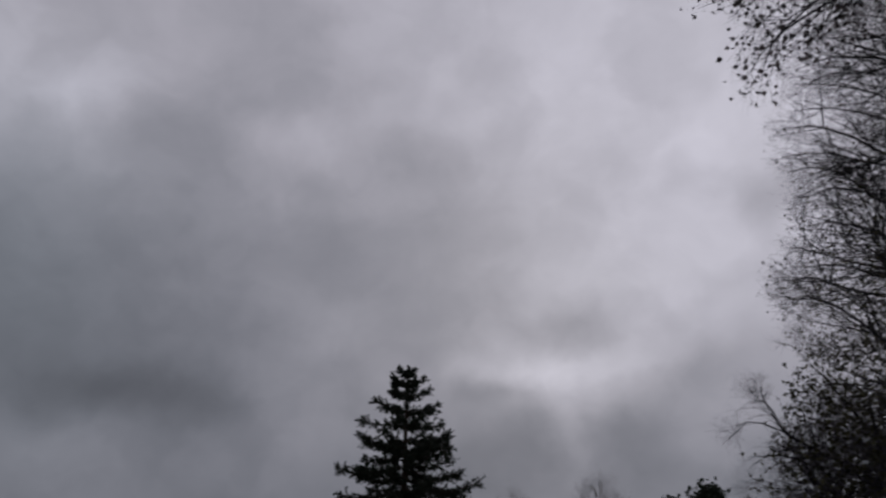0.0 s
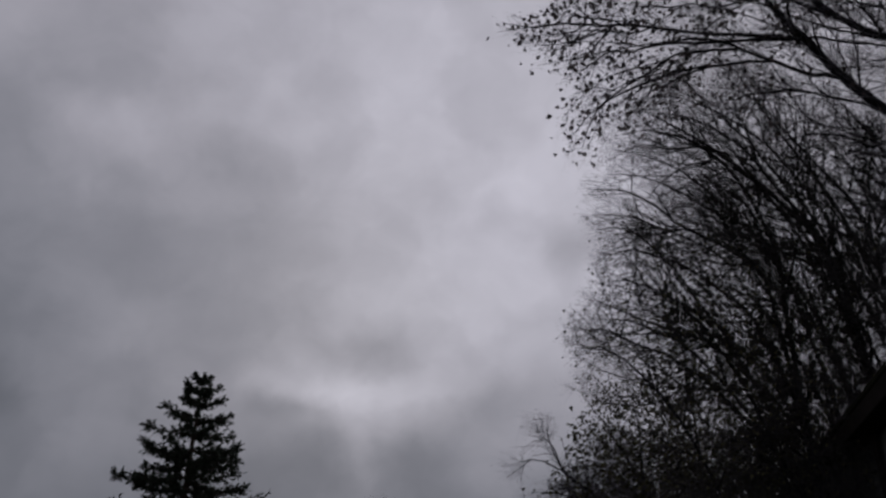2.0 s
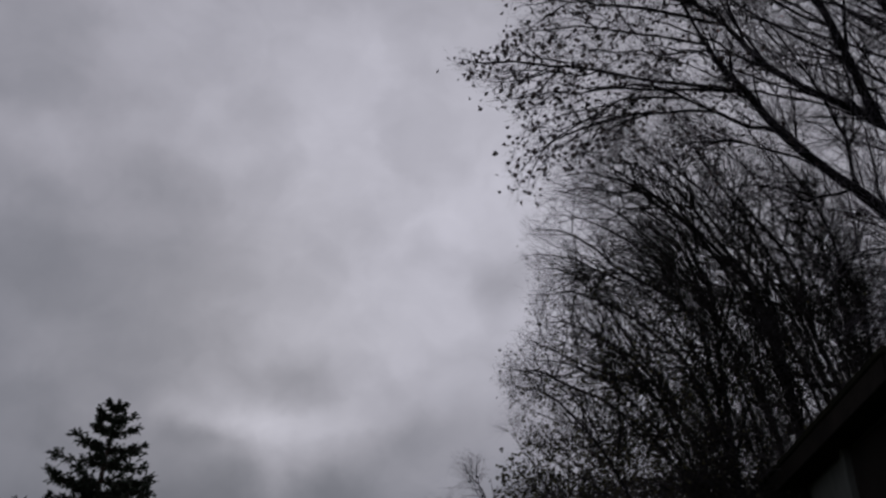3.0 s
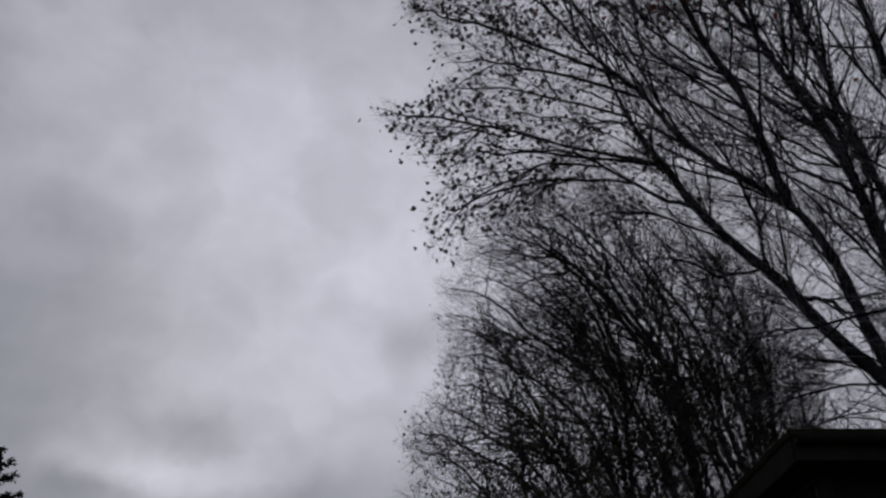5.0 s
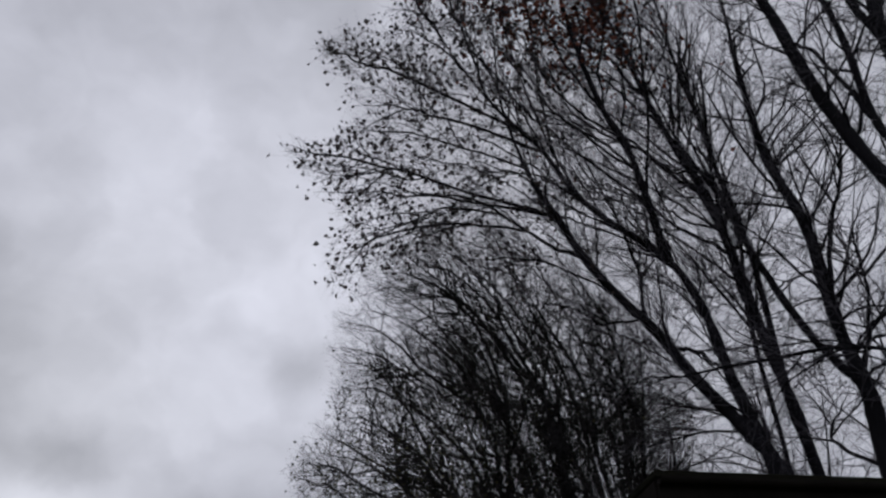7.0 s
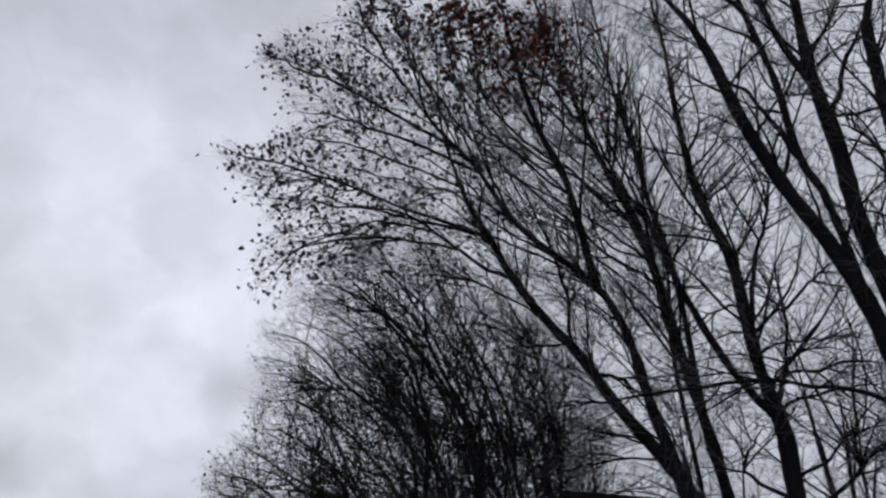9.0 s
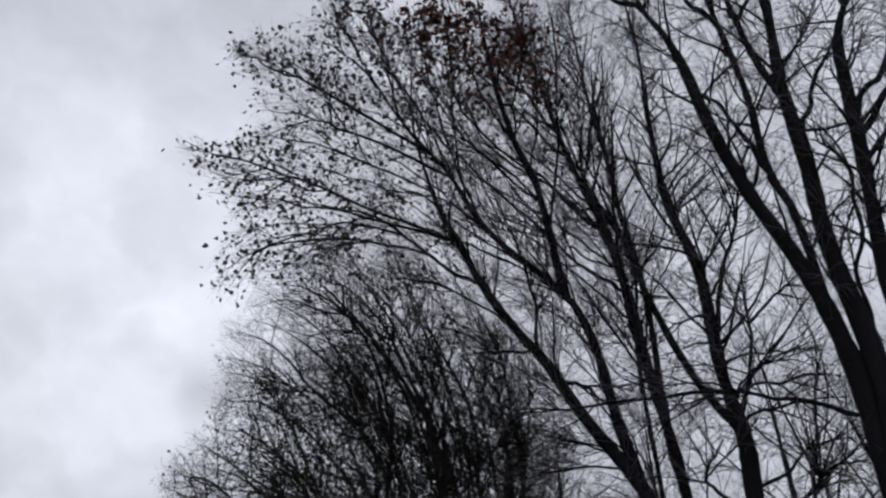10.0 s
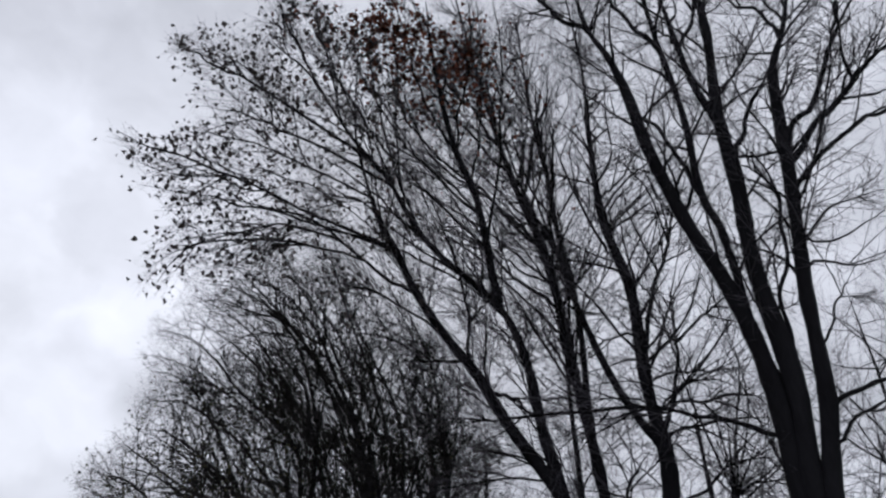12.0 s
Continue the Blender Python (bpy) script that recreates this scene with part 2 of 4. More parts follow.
def sprout(lines, radii, keep, count, lo, hi, spread, bias, rng, cell=0.7, even=0.85):
    """Picks count starts along the lines, fewer where many crowd together, and a way for each: off the parent by about spread degrees, pulled to bias."""
    seg = np.linalg.norm(np.diff(lines, axis=1), axis=2) * keep
    length = seg.sum(1)
    many = count * 4
    who = rng.choice(len(lines), many, p=length / length.sum())
    alive = keep.sum(1)[who]
    u = rng.uniform(lo, hi, many) * np.maximum(alive, 1) * 0.999
    i, f = u.astype(int), (u % 1)[:, None]
    at = lines[who, i] * (1 - f) + lines[who, i + 1] * f
    _, cells, crowd = np.unique(np.floor(at / cell).astype(np.int64), axis=0, return_inverse=True, return_counts=True)
    worth = crowd[cells.ravel()].astype(float) ** -even
    pick = rng.choice(many, count, replace=False, p=worth / worth.sum())
    who, i, f, at = who[pick], i[pick], f[pick], at[pick]
    tan = unit(lines[who, i + 1] - lines[who, i])
    rad = radii[who, i] * (1 - f[:, 0]) + radii[who, i + 1] * f[:, 0]
    side = rng.standard_normal((count, 3)) + np.array(bias) * 1.2
    side = unit(side - (side * tan).sum(1, keepdims=True) * tan)
    a = np.radians(spread * rng.uniform(0.6, 1.4, count))[:, None]
    return at, unit(tan * np.cos(a) + side * np.sin(a)), rad


def grow(at, way, length, steps, wander, bias, rng):
    """Lines that grow from at along way, wandering and bending to bias."""
    out = np.empty((len(at), steps + 1, 3))
    out[:, 0] = at
    step = (length / steps)[:, None]
    turn = np.zeros_like(at)
    for k in range(steps):
        turn = 0.35 * turn + wander * rng.standard_normal(at.shape)
        way = unit(way + turn + np.array(bias) * (1.0 / steps))
        out[:, k + 1] = out[:, k] + way * step
    return out


def trimmed(lines, crown, rng, reach):
    inside = crown.holds(lines, rng, reach)
    return np.logical_and.accumulate(inside, axis=1)[:, 1:]


LEAF_V = np.array([(0, 0, 0), (-0.30, 0.22, 0.06), (-0.42, 0.55, 0.10), (-0.14, 0.72, 0.04), (0, 1, -0.06), (0.16, 0.70, 0.05), (0.40, 0.50, 0.12), (0.28, 0.20, 0.05)])
LEAF_F = np.array([(0, 1, 2, 3), (0, 3, 4, 5), (0, 5, 6, 7)])


def leaf_arrays(at, size, rng, hang=0.8):
    """Small curled leaves, each hanging its own way."""
    n = len(at)
    y = unit(rng.standard_normal((n, 3)) + np.array((0, 0, -hang)))
    x = unit(np.cross(y, rng.standard_normal((n, 3))))
    z = np.cross(x, y)
    curl = rng.uniform(0.5, 3.0, n)[:, None, None]
    wide = rng.uniform(0.7, 1.15, n)[:, None, None]
    v = LEAF_V[None] * size[:, None, None]
    p = at[:, None] + v[..., :1] * wide * x[:, None] + v[..., 1:2] * y[:, None] + v[..., 2:] * curl * z[:, None]
    f = (LEAF_F[None] + (np.arange(n) * len(LEAF_V))[:, None, None]).reshape(-1, 4)
    return p.reshape(-1, 3), f


def bare_tree(name, stems, crown, counts, bias, label, seed, leaves=0, leaf_zone=None, group="bare trees", twig=TWIG, bark=BARK,
              reach=(2.8, 1.15, 0.40), girth=(0.024, 0.0115, 0.0058), spread=(30, 36, 44), singles=0, leaf_size=0.08, leaf_mat=None, leaf_label="", low=0.25, cluster=None, steps_fine=(6, 3)):
    """A leafless or half-leafless tree: given stems, then three ranks of thinner branches that fill the crown.
    stems: (first radius, last radius, stations in bearing, distance, height)."""
    rng = np.random.default_rng(seed)
    foot = polar(*stems[0][2])
    tree = thing(name, (foot[0], foot[1], 0), label, "tree", group)
    lines, radii = [], []
    for k, (r0, r1, *stations) in enumerate(stems):
        line = smooth_line([polar(*s) for s in stations], 44)
        line[1:] += 0.003 * np.cumsum(rng.standard_normal((43, 3)), 0)
        # slight kinks at the old forks, stronger on thin limbs
        bend = (0.009 if r0 > 0.06 else 0.015) * rng.standard_normal((12, 3))
        bend[0] = bend[-1] = 0
        line += np.stack([np.interp(np.arange(44), np.linspace(0, 43, 12), bend[:, c]) for c in range(3)], 1)
        if stations[0][2] > 0.2:
            # the limb leaves from the middle of the stem that bears it
            every = np.concatenate([a[:-1] * (1 - u) + a[1:] * u for a in lines for u in np.arange(0, 1, 0.125)])
            nearest = every[np.argmin(((every - line[0]) ** 2).sum(1))]
            line += (nearest - line[0]) * np.clip(1 - np.arange(44) / 14, 0, 1)[:, None]
        rad = r0 + (r1 - r0) * np.linspace(0, 1, 44) ** 0.75
        rad[-14:] *= np.linspace(1, 0.3, 14)
        rad *= 1 + 0.06 * rng.standard_normal(44)
        if stations[0][2] < 0.2:
            rad[:4] *= np.array((1.5, 1.25, 1.1, 1.03))
        v, f = tubes(line[None], rad[None], 12)
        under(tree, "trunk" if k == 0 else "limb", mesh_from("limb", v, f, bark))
        lines.append(line)
        radii.append(rad)
    lines, radii = np.array(lines), np.array(radii)
    keep = np.ones((len(lines), 43), bool)
    shape = ((10, 4, 0.105), (steps_fine[0], 3, 0.20), (steps_fine[1], 3, 0.28))
    for rank in range(3):
        steps, sides, wander = shape[rank]
        at, way, rad = sprout(lines, radii, keep, counts[rank], (low, 0.12, 0.1)[rank], 1.0, spread[rank], np.array(bias) * (1, 0.6, 0.3)[rank], rng)
        ok = crown.holds(at, rng)
        at, way, rad = at[ok], way[ok], rad[ok]
        length = reach[rank] * rng.uniform(0.4, 1.4, len(at))
        kids = grow(at, way, length, steps, wander, np.array(bias) * (0.6, 0.4, 0.3)[rank], rng)
        kk = trimmed(kids, crown, rng, (0.86, 0.95, 1.0)[rank])
        some = kk[:, 1]
        kids, rad, kk = kids[some], rad[some], kk[some]
        r0 = np.minimum(rad * 0.75, girth[rank] * rng.uniform(0.7, 1.5, len(kids)))
        u = np.arange(steps + 1)[None] / np.maximum(kk.sum(1), 1)[:, None]
        kr = r0[:, None] * np.clip(1 - (0.82, 0.75, 0.55)[rank] * u, 0.15, 1)
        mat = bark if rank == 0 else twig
        if rank == 0:
            for k in range(min(len(kids), 300)):
                v, f = tubes(kids[k:k + 1], kr[k:k + 1], sides, kk[k:k + 1])
                under(tree, "branch", mesh_from("branch", v, f, mat))
        else:
            v, f = tubes(kids, kr, sides, kk)
            under(tree, ("crown", "crown_fringe")[rank - 1], mesh_from("crown", v, f, mat), kind="stuff")
        lines, radii, keep = kids, kr, kk
    ends = keep.sum(1)
    tips = lines[np.arange(len(lines)), ends]

    def leaf_places(many, zone, size):
        worth = zone(tips) if zone else np.ones(len(tips))
        who = rng.choice(len(tips), many, p=worth / worth.sum())
        back = np.maximum(ends[who] - rng.integers(0, 3, many), 0)
        return lines[who, back] + 0.03 * rng.standard_normal((many, 3)), size * rng.uniform(0.55, 1.3, many)

    if leaves:
        at, size = leaf_places(leaves, leaf_zone, leaf_size)
        first = np.argsort(at[:, 0])[:singles]
        rest = np.setdiff1d(np.arange(leaves), first)
        v, f = leaf_arrays(at[rest], size[rest], rng)
        under(tree, "foliage", mesh_from("foliage", v, f, leaf_mat or LEAF, False), leaf_label, kind="stuff")
        for k in first:
            v, f = leaf_arrays(at[k:k + 1], size[k:k + 1], rng)
            under(tree, "leaf", mesh_from("leaf", v, f, leaf_mat or LEAF, False))
    if cluster:
        many, zone, size, text = cluster
        v, f = leaf_arrays(*leaf_places(many, zone, size), rng)
        under(tree, "dead_foliage", mesh_from("dead_foliage", v, f, LEAF, False), text, kind="stuff")
    return tree


def spruce_tree(at, top, slope, label, seed):
    """A spruce: straight trunk, tiers of drooping boughs with upturned ends, flat sprays of short needles."""
    rng = np.random.default_rng(seed)
    tree = thing("spruce_tree", (at[0], at[1], 0), label, "tree")
    z = np.linspace(0, top, 30)
    line = np.stack((at[0] + 0.02 * np.cumsum(rng.standard_normal(30)) * 0.5, at[1] + 0 * z, z), 1)
    v, f = tubes(line[None], (0.21 * (1 - z / top) ** 0.8 + 0.012)[None], 10)
    under(tree, "trunk", mesh_from("trunk", v, f, SPRUCE_BARK))
    starts, ways, lengths = [], [], []
    h = 1.5
    while h < top - 0.18:
        drop = top - h
        turn = rng.uniform(0, 6.28)
        many = int(rng.integers(6, 9))
        for k in range(many):
            a = turn + 6.283 * k / many + rng.uniform(-0.25, 0.25)
            starts.append((at[0], at[1], h + rng.uniform(-0.05, 0.05)))
            lift = max(1.05 - 0.75 * drop, 0.50 - 0.15 * drop) + rng.uniform(-0.10, 0.10)
            ways.append((math.cos(a), math.sin(a), max(lift, -0.12)))
            lengths.append((slope * drop ** 0.90 + 0.02) * rng.uniform(0.72, 1.08))
        h += (0.36 if drop < 1.3 else 0.50 if drop < 3.0 else 0.40) * rng.uniform(0.85, 1.15)
    starts, ways, lengths = np.array(starts), unit(np.array(ways)), np.array(lengths)
    boughs = grow(starts, ways, lengths, 10, 0.035, (0, 0, -0.35), rng)
    # ends turn up again
    u = np.linspace(0, 1, 11)
    boughs[:, :, 2] += (lengths[:, None] * 0.55 * np.clip(u - 0.45, 0, 1) ** 1.6)
    br = (0.012 + 0.010 * lengths)[:, None] * (1 - 0.8 * u)
    for k in range(len(boughs)):
        v, f = tubes(boughs[k:k + 1], br[k:k + 1], 5)
        under(tree, "bough", mesh_from("bough", v, f, SPRUCE_BARK))
    keep = np.ones((len(boughs), 10), bool)
    n = int(lengths.sum() * 46)
    at2, way, rad = sprout(boughs, br, keep, n, 0.08, 1.0, 44, (0, 0, -0.1), rng, even=0.3)
    shoots = grow(at2, way, rng.uniform(0.12, 0.34, n) * np.clip(0.45 + 0.25 * (top - at2[:, 2]), 0.5, 1.0), 1, 0.12, (0, 0, -0.12), rng)
    v, f = tubes(shoots, np.full((n, 2), 0.006), 3)
    under(tree, "spray", mesh_from("spray", v, f, SPRUCE_BARK), kind="stuff")
    # needles as slim blades all along the shoots and the bough ends
    m = n * 6
    who, w = rng.integers(0, n, m), rng.uniform(0, 0.999, m)
    i, q = w.astype(int), (w % 1)[:, None]
    p = shoots[who, i] * (1 - q) + shoots[who, i + 1] * q
    d = unit(shoots[who, i + 1] - shoots[who, i]) * 0.8 + 0.75 * rng.standard_normal((m, 3))
    d = unit(d) * rng.uniform(0.05, 0.12, m)[:, None]
    side = unit(np.cross(d, rng.standard_normal((m, 3)))) * 0.030
    v = np.stack((p - side, p + side, p + d + side * 0.3, p + d - side * 0.3), 1).reshape(-1, 3)
    f = np.arange(m * 4).reshape(m, 4)
    under(tree, "needle_cover", mesh_from("needle_cover", v, f, NEEDLE, False), "dense dark green needles", kind="stuff")
    return tree


# ---- ground ----
def build_ground():
    n = 96
    ring = [0, 3, 6, 10, 16, 25, 40, 70, 130, 300, 900, 4000]
    rng = np.random.default_rng(3)
    verts, faces = [], []
    for r in ring:
        for k in range(n):
            a = 2 * math.pi * k / n
            verts.append((r * math.cos(a), r * math.sin(a), (0.02 * rng.standard_normal() if 1 < r < 60 else 0) - 0.01))
    for i in range(len(ring) - 1):
        for k in range(n):
            a, b = i * n + k, i * n + (k + 1) % n
            faces.append((a, a + n, b + n, b))
    ob = new("ground", mesh_from("ground", verts, faces, GRASS))
    tagged(ob, "rough winter grass reaching to the horizon", "ground", kind="structure")


build_ground()


# ---- outbuilding ----
def box_bm(size, bevel=0.006):
    """A bevelled box with its base centre at the origin."""
    bm = bmesh.new()
    bmesh.ops.create_cube(bm, size=1.0)
    for v in bm.verts:
        v.co = Vector(((v.co.x) * size[0], v.co.y * size[1], (v.co.z + 0.5) * size[2]))
    if bevel:
        bmesh.ops.bevel(bm, geom=bm.edges[:], offset=bevel, segments=1, affect="EDGES")
    return bm


def build_outbuilding():
    """A tall flat-roofed outbuilding whose near corner stands beside the path: x runs along its front, y along its side."""
    front, side, top = 2.35, 7.2, 4.745
    corner = np.array((5.41, 5.15, 0.0))
    # the plot is not square: the front runs to 118.7 degrees, the side to 23
    a, b = radians(118.2), radians(23.3)
    skew = Matrix(((math.sin(a), math.sin(b), 0, 0), (math.cos(a), math.cos(b), 0, 0), (0, 0, 1, 0), (0, 0, 0, 1)))
    house = new("outbuilding")
    house.matrix_world = Matrix.Translation(Vector(corner))
    tagged(house, "dark flat-roofed outbuilding with grey boarded side wall", "outbuilding")

    def add(name, bm, at, material, label="", parent=None):
        bm.transform(skew @ Matrix.Translation(Vector(at)))
        me = bpy.data.meshes.new(name)
        bm.to_mesh(me)
        bm.free()
        me.materials.append(material)
        ob = new(name, me)
        ob.parent = parent or house
        if parent:
            ob.matrix_parent_inverse = Matrix.Identity(4)
        return tagged(ob, label)

    over, deep = 0.38, 0.20
    add("roof", box_bm((front, side, 0.07), 0.012), (front / 2, side / 2, top - 0.07), ROOFING, "flat roof of dark mossy felt")
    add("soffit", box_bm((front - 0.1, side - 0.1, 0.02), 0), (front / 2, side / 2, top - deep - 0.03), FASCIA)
    add("fascia", box_bm((front - 0.06, 0.03, deep), 0.005), (front / 2, 0.035, top - 0.07 - deep), FASCIA)
    add("fascia", box_bm((front - 0.06, 0.03, deep), 0.005), (front / 2, side - 0.035, top - 0.07 - deep), FASCIA)
    add("fascia", box_bm((0.03, side - 0.14, deep), 0.005), (0.035, side / 2, top - 0.07 - deep), FASCIA)
    add("fascia", box_bm((0.03, side - 0.14, deep), 0.005), (front - 0.035, side / 2, top - 0.07 - deep), FASCIA)
    gutter = bmesh.new()
    arc = [(0.055 * math.cos(a), 0.055 * math.sin(a)) for a in np.linspace(math.pi, 2 * math.pi, 9)]
    arc += [(0.049 * math.cos(a), 0.049 * math.sin(a)) for a in np.linspace(2 * math.pi, math.pi, 9)]
    ends = [[gutter.verts.new((x, y, z)) for y, z in arc] for x in (0.02, front - 0.02)]
    for k in range(len(arc)):
        gutter.faces.new((ends[0][k], ends[0][(k + 1) % len(arc)], ends[1][(k + 1) % len(arc)], ends[1][k]))
    for ring in ends:
        gutter.faces.new(ring)
    bmesh.ops.recalc_face_normals(gutter, faces=gutter.faces)
    add("gutter", gutter, (0, -0.04, top - 0.09), FASCIA, "dark half-round rain gutter")
    w0, w1, h = over, front - over, top - deep - 0.03
    back = side - over
    add("wall", box_bm((w1 - w0, 0.10, h), 0), ((w0 + w1) / 2, over + 0.05, 0), FASCIA, "front wall in near-black wood")
    add("wall", box_bm((w1 - w0, 0.10, h), 0), ((w0 + w1) / 2, back - 0.05, 0), WALLING)
    far = add("wall", box_bm((0.10, back - over - 0.2, h), 0), (w1 - 0.05, side / 2, 0), WALLING)
    near = add("wall", box_bm((0.10, back - over - 0.2, h), 0), (w0 + 0.05, side / 2, 0), WALLING, "side wall in grey painted boards")
    # lapped boards on the side wall, dark boards on the front
    count, rise = 28, h / 28
    for k in range(count):
        bm = box_bm((0.022, back - over - 0.12, rise - 0.006), 0.004)
        for v in bm.verts:
            v.co.x -= 0.010 * (1 - v.co.z / rise)
        add("board", bm, (w0 - 0.011, side / 2, k * rise + 0.003), WALLING, parent=near)
    add("corner_post", box_bm((0.10, 0.10, h), 0.006), (w0 - 0.012, over + 0.008, 0), FASCIA)
    pipe = bmesh.new()
    bmesh.ops.create_cone(pipe, segments=14, radius1=0.036, radius2=0.036, depth=h - 0.1, cap_ends=True)
    add("downpipe", pipe, (w0 - 0.10, over + 2.95, h / 2), FASCIA, "dark round downpipe")
    for z in (0.6, 2.1, 3.6):
        add("pipe_clip", box_bm((0.09, 0.10, 0.03), 0.004), (w0 - 0.07, over + 2.95, z), FASCIA)
    # a plain panel and a post on the near half of the side wall
    add("panel", box_bm((0.026, 1.16, h - 0.12), 0.004), (w0 - 0.048, over + 2.27, 0.06), WALLING, "plain grey painted panel")
    add("post", box_bm((0.08, 0.09, h - 0.02), 0.006), (w0 - 0.078, over + 1.63, 0), WALLING, "grey upright post")
    # the shutter is an added sheet that darkens the boards nearest the corner
    add("shutter", box_bm((0.026, 1.40, h - 0.12), 0.004), (w0 - 0.048, over + 0.85, 0.06), FASCIA, "dark flat sheet over the boards")


build_outbuilding()

# ---- trees ----

LEAFY = [
    (0.118, 0.027, (63.1, 11.20, 0.00), (59.1, 11.06, 3.06), (54.8, 10.98, 6.13), (50.9, 10.97, 7.38), (48.6, 10.75, 8.12), (46.9, 10.60, 8.46), (43.8, 10.35, 9.26), (42.1, 10.04, 9.78), (40.8, 9.82, 10.01), (39.8, 9.60, 10.37), (38.0, 9.17, 11.21), (37.4, 8.75, 12.57)),
    (0.114, 0.026, (57.6, 11.02, 0.00), (56.1, 11.00, 3.10), (54.5, 10.98, 6.20), (53.3, 10.98, 7.35), (52.7, 10.97, 8.27), (52.3, 10.97, 8.66), (51.5, 10.97, 9.08), (44.6, 10.17, 10.12), (41.5, 9.65, 10.78), (37.5, 9.11, 11.26), (30.0, 8.09, 12.31)),
    (0.069, 0.030, (50.3, 10.88, 9.29), (48.6, 10.19, 11.26), (47.5, 9.95, 11.73), (45.5, 9.38, 13.04), (44.4, 8.93, 14.46)),
]
LEAFY_BOUGHS = [
    (0.032, 0.011, (44.1, 10.36, 9.14), (41.9, 10.18, 9.27), (37.5, 9.62, 9.55), (35.2, 9.36, 9.59), (32.6, 9.09, 9.48), (24.8, 8.37, 8.79)),
    (0.032, 0.014, (48.5, 10.74, 8.17), (48.1, 10.69, 9.23), (46.7, 10.40, 10.09), (44.5, 9.90, 10.93)),
    (0.034, 0.025, (49.6, 10.84, 7.79), (51.0, 10.97, 7.77), (52.9, 10.98, 7.40)),
    (0.022, 0.009, (46.9, 10.60, 8.04), (44.8, 10.41, 8.06), (42.6, 10.23, 8.27), (36.9, 9.74, 8.09)),
    (0.021, 0.009, (54.2, 10.98, 6.52), (50.0, 10.89, 6.52), (43.9, 10.30, 6.03)),
    (0.026, 0.008, (42.2, 10.06, 9.74), (31.4, 8.93, 9.58), (25.5, 8.31, 9.31), (21.3, 7.89, 8.95), (18.4, 7.58, 8.73)),
    (0.026, 0.008, (41.8, 10.01, 9.75), (31.6, 9.01, 9.40), (21.0, 7.98, 8.46)),
]
LEAFY_BOUGHS += [
    (0.022, 0.007, (39.7, 9.91, 9.40), (35.7, 9.52, 9.24), (31.2, 9.10, 8.91), (27.3, 8.78, 8.46), (24.7, 8.58, 8.00), (23.4, 8.51, 7.70)),
    (0.019, 0.007, (37.5, 9.62, 9.55), (33.7, 9.25, 9.37), (30.2, 8.97, 8.94), (26.5, 8.71, 8.36), (24.5, 8.60, 7.85), (23.7, 8.58, 7.45)),
    (0.027, 0.007, (39.8, 9.43, 10.97), (27.1, 8.12, 10.83), (23.2, 7.73, 10.60), (20.5, 7.47, 10.36)),
    (0.027, 0.007, (41.5, 9.68, 10.69), (31.5, 8.66, 10.58), (27.3, 8.26, 10.31), (23.6, 7.94, 9.90)),
    (0.024, 0.008, (35.0, 8.75, 11.67), (28.2, 8.03, 11.71)),
    (0.024, 0.009, (32.7, 8.43, 11.99), (30.7, 8.19, 12.13), (27.8, 7.82, 12.57)),
]
LEAFY_BOUGHS += [
    (0.020, 0.007, (39.8, 9.60, 10.37), (34.9, 9.10, 10.34), (30.3, 8.64, 10.15), (26.2, 8.26, 9.86), (23.4, 8.01, 9.53)),
    (0.024, 0.011, (41.5, 9.65, 10.78), (36.3, 8.94, 11.43), (35.1, 8.67, 11.98), (33.2, 8.37, 12.48), (31.8, 8.13, 12.95)),
    (0.023, 0.011, (44.6, 10.17, 10.12), (42.7, 9.80, 10.71), (41.3, 9.46, 11.33), (38.5, 8.80, 12.80), (37.5, 8.55, 13.47)),
    (0.024, 0.013, (49.4, 10.62, 10.24), (51.6, 10.11, 12.39), (52.1, 9.82, 13.50), (51.7, 9.28, 15.43)),
    (0.021, 0.010, (49.1, 10.42, 10.73), (47.0, 10.09, 11.11), (44.2, 9.76, 11.29), (40.7, 9.40, 11.38), (36.9, 9.03, 11.35)),
    (0.020, 0.012, (43.0, 9.91, 10.46), (42.1, 9.55, 11.31), (41.2, 8.95, 13.20), (39.8, 8.51, 14.60)),
]
LEAFY_BOUGHS += [
    (0.021, 0.012, (47.5, 9.95, 11.73), (45.2, 9.60, 12.16), (43.6, 9.28, 12.77), (42.5, 8.98, 13.56), (42.0, 8.75, 14.34)),
    (0.018, 0.013, (48.6, 10.19, 11.26), (49.7, 10.01, 12.17), (50.0, 9.74, 13.15), (49.8, 9.26, 14.91)),
    (0.020, 0.010, (47.8, 10.64, 9.73), (45.1, 10.31, 9.85), (38.1, 9.47, 10.22), (35.1, 9.16, 10.18)),
    (0.021, 0.011, (48.6, 10.19, 11.26), (43.9, 9.59, 11.75), (41.6, 9.23, 12.26), (40.2, 8.91, 12.98)),
    (0.021, 0.013, (47.5, 9.95, 11.73), (47.9, 9.72, 12.57), (48.8, 9.57, 13.40), (49.2, 9.38, 14.25), (48.9, 9.21, 14.84)),
    (0.021, 0.008, (50.5, 10.89, 9.30), (42.1, 9.86, 10.29), (37.9, 9.35, 10.56), (33.6, 8.88, 10.61)),
]
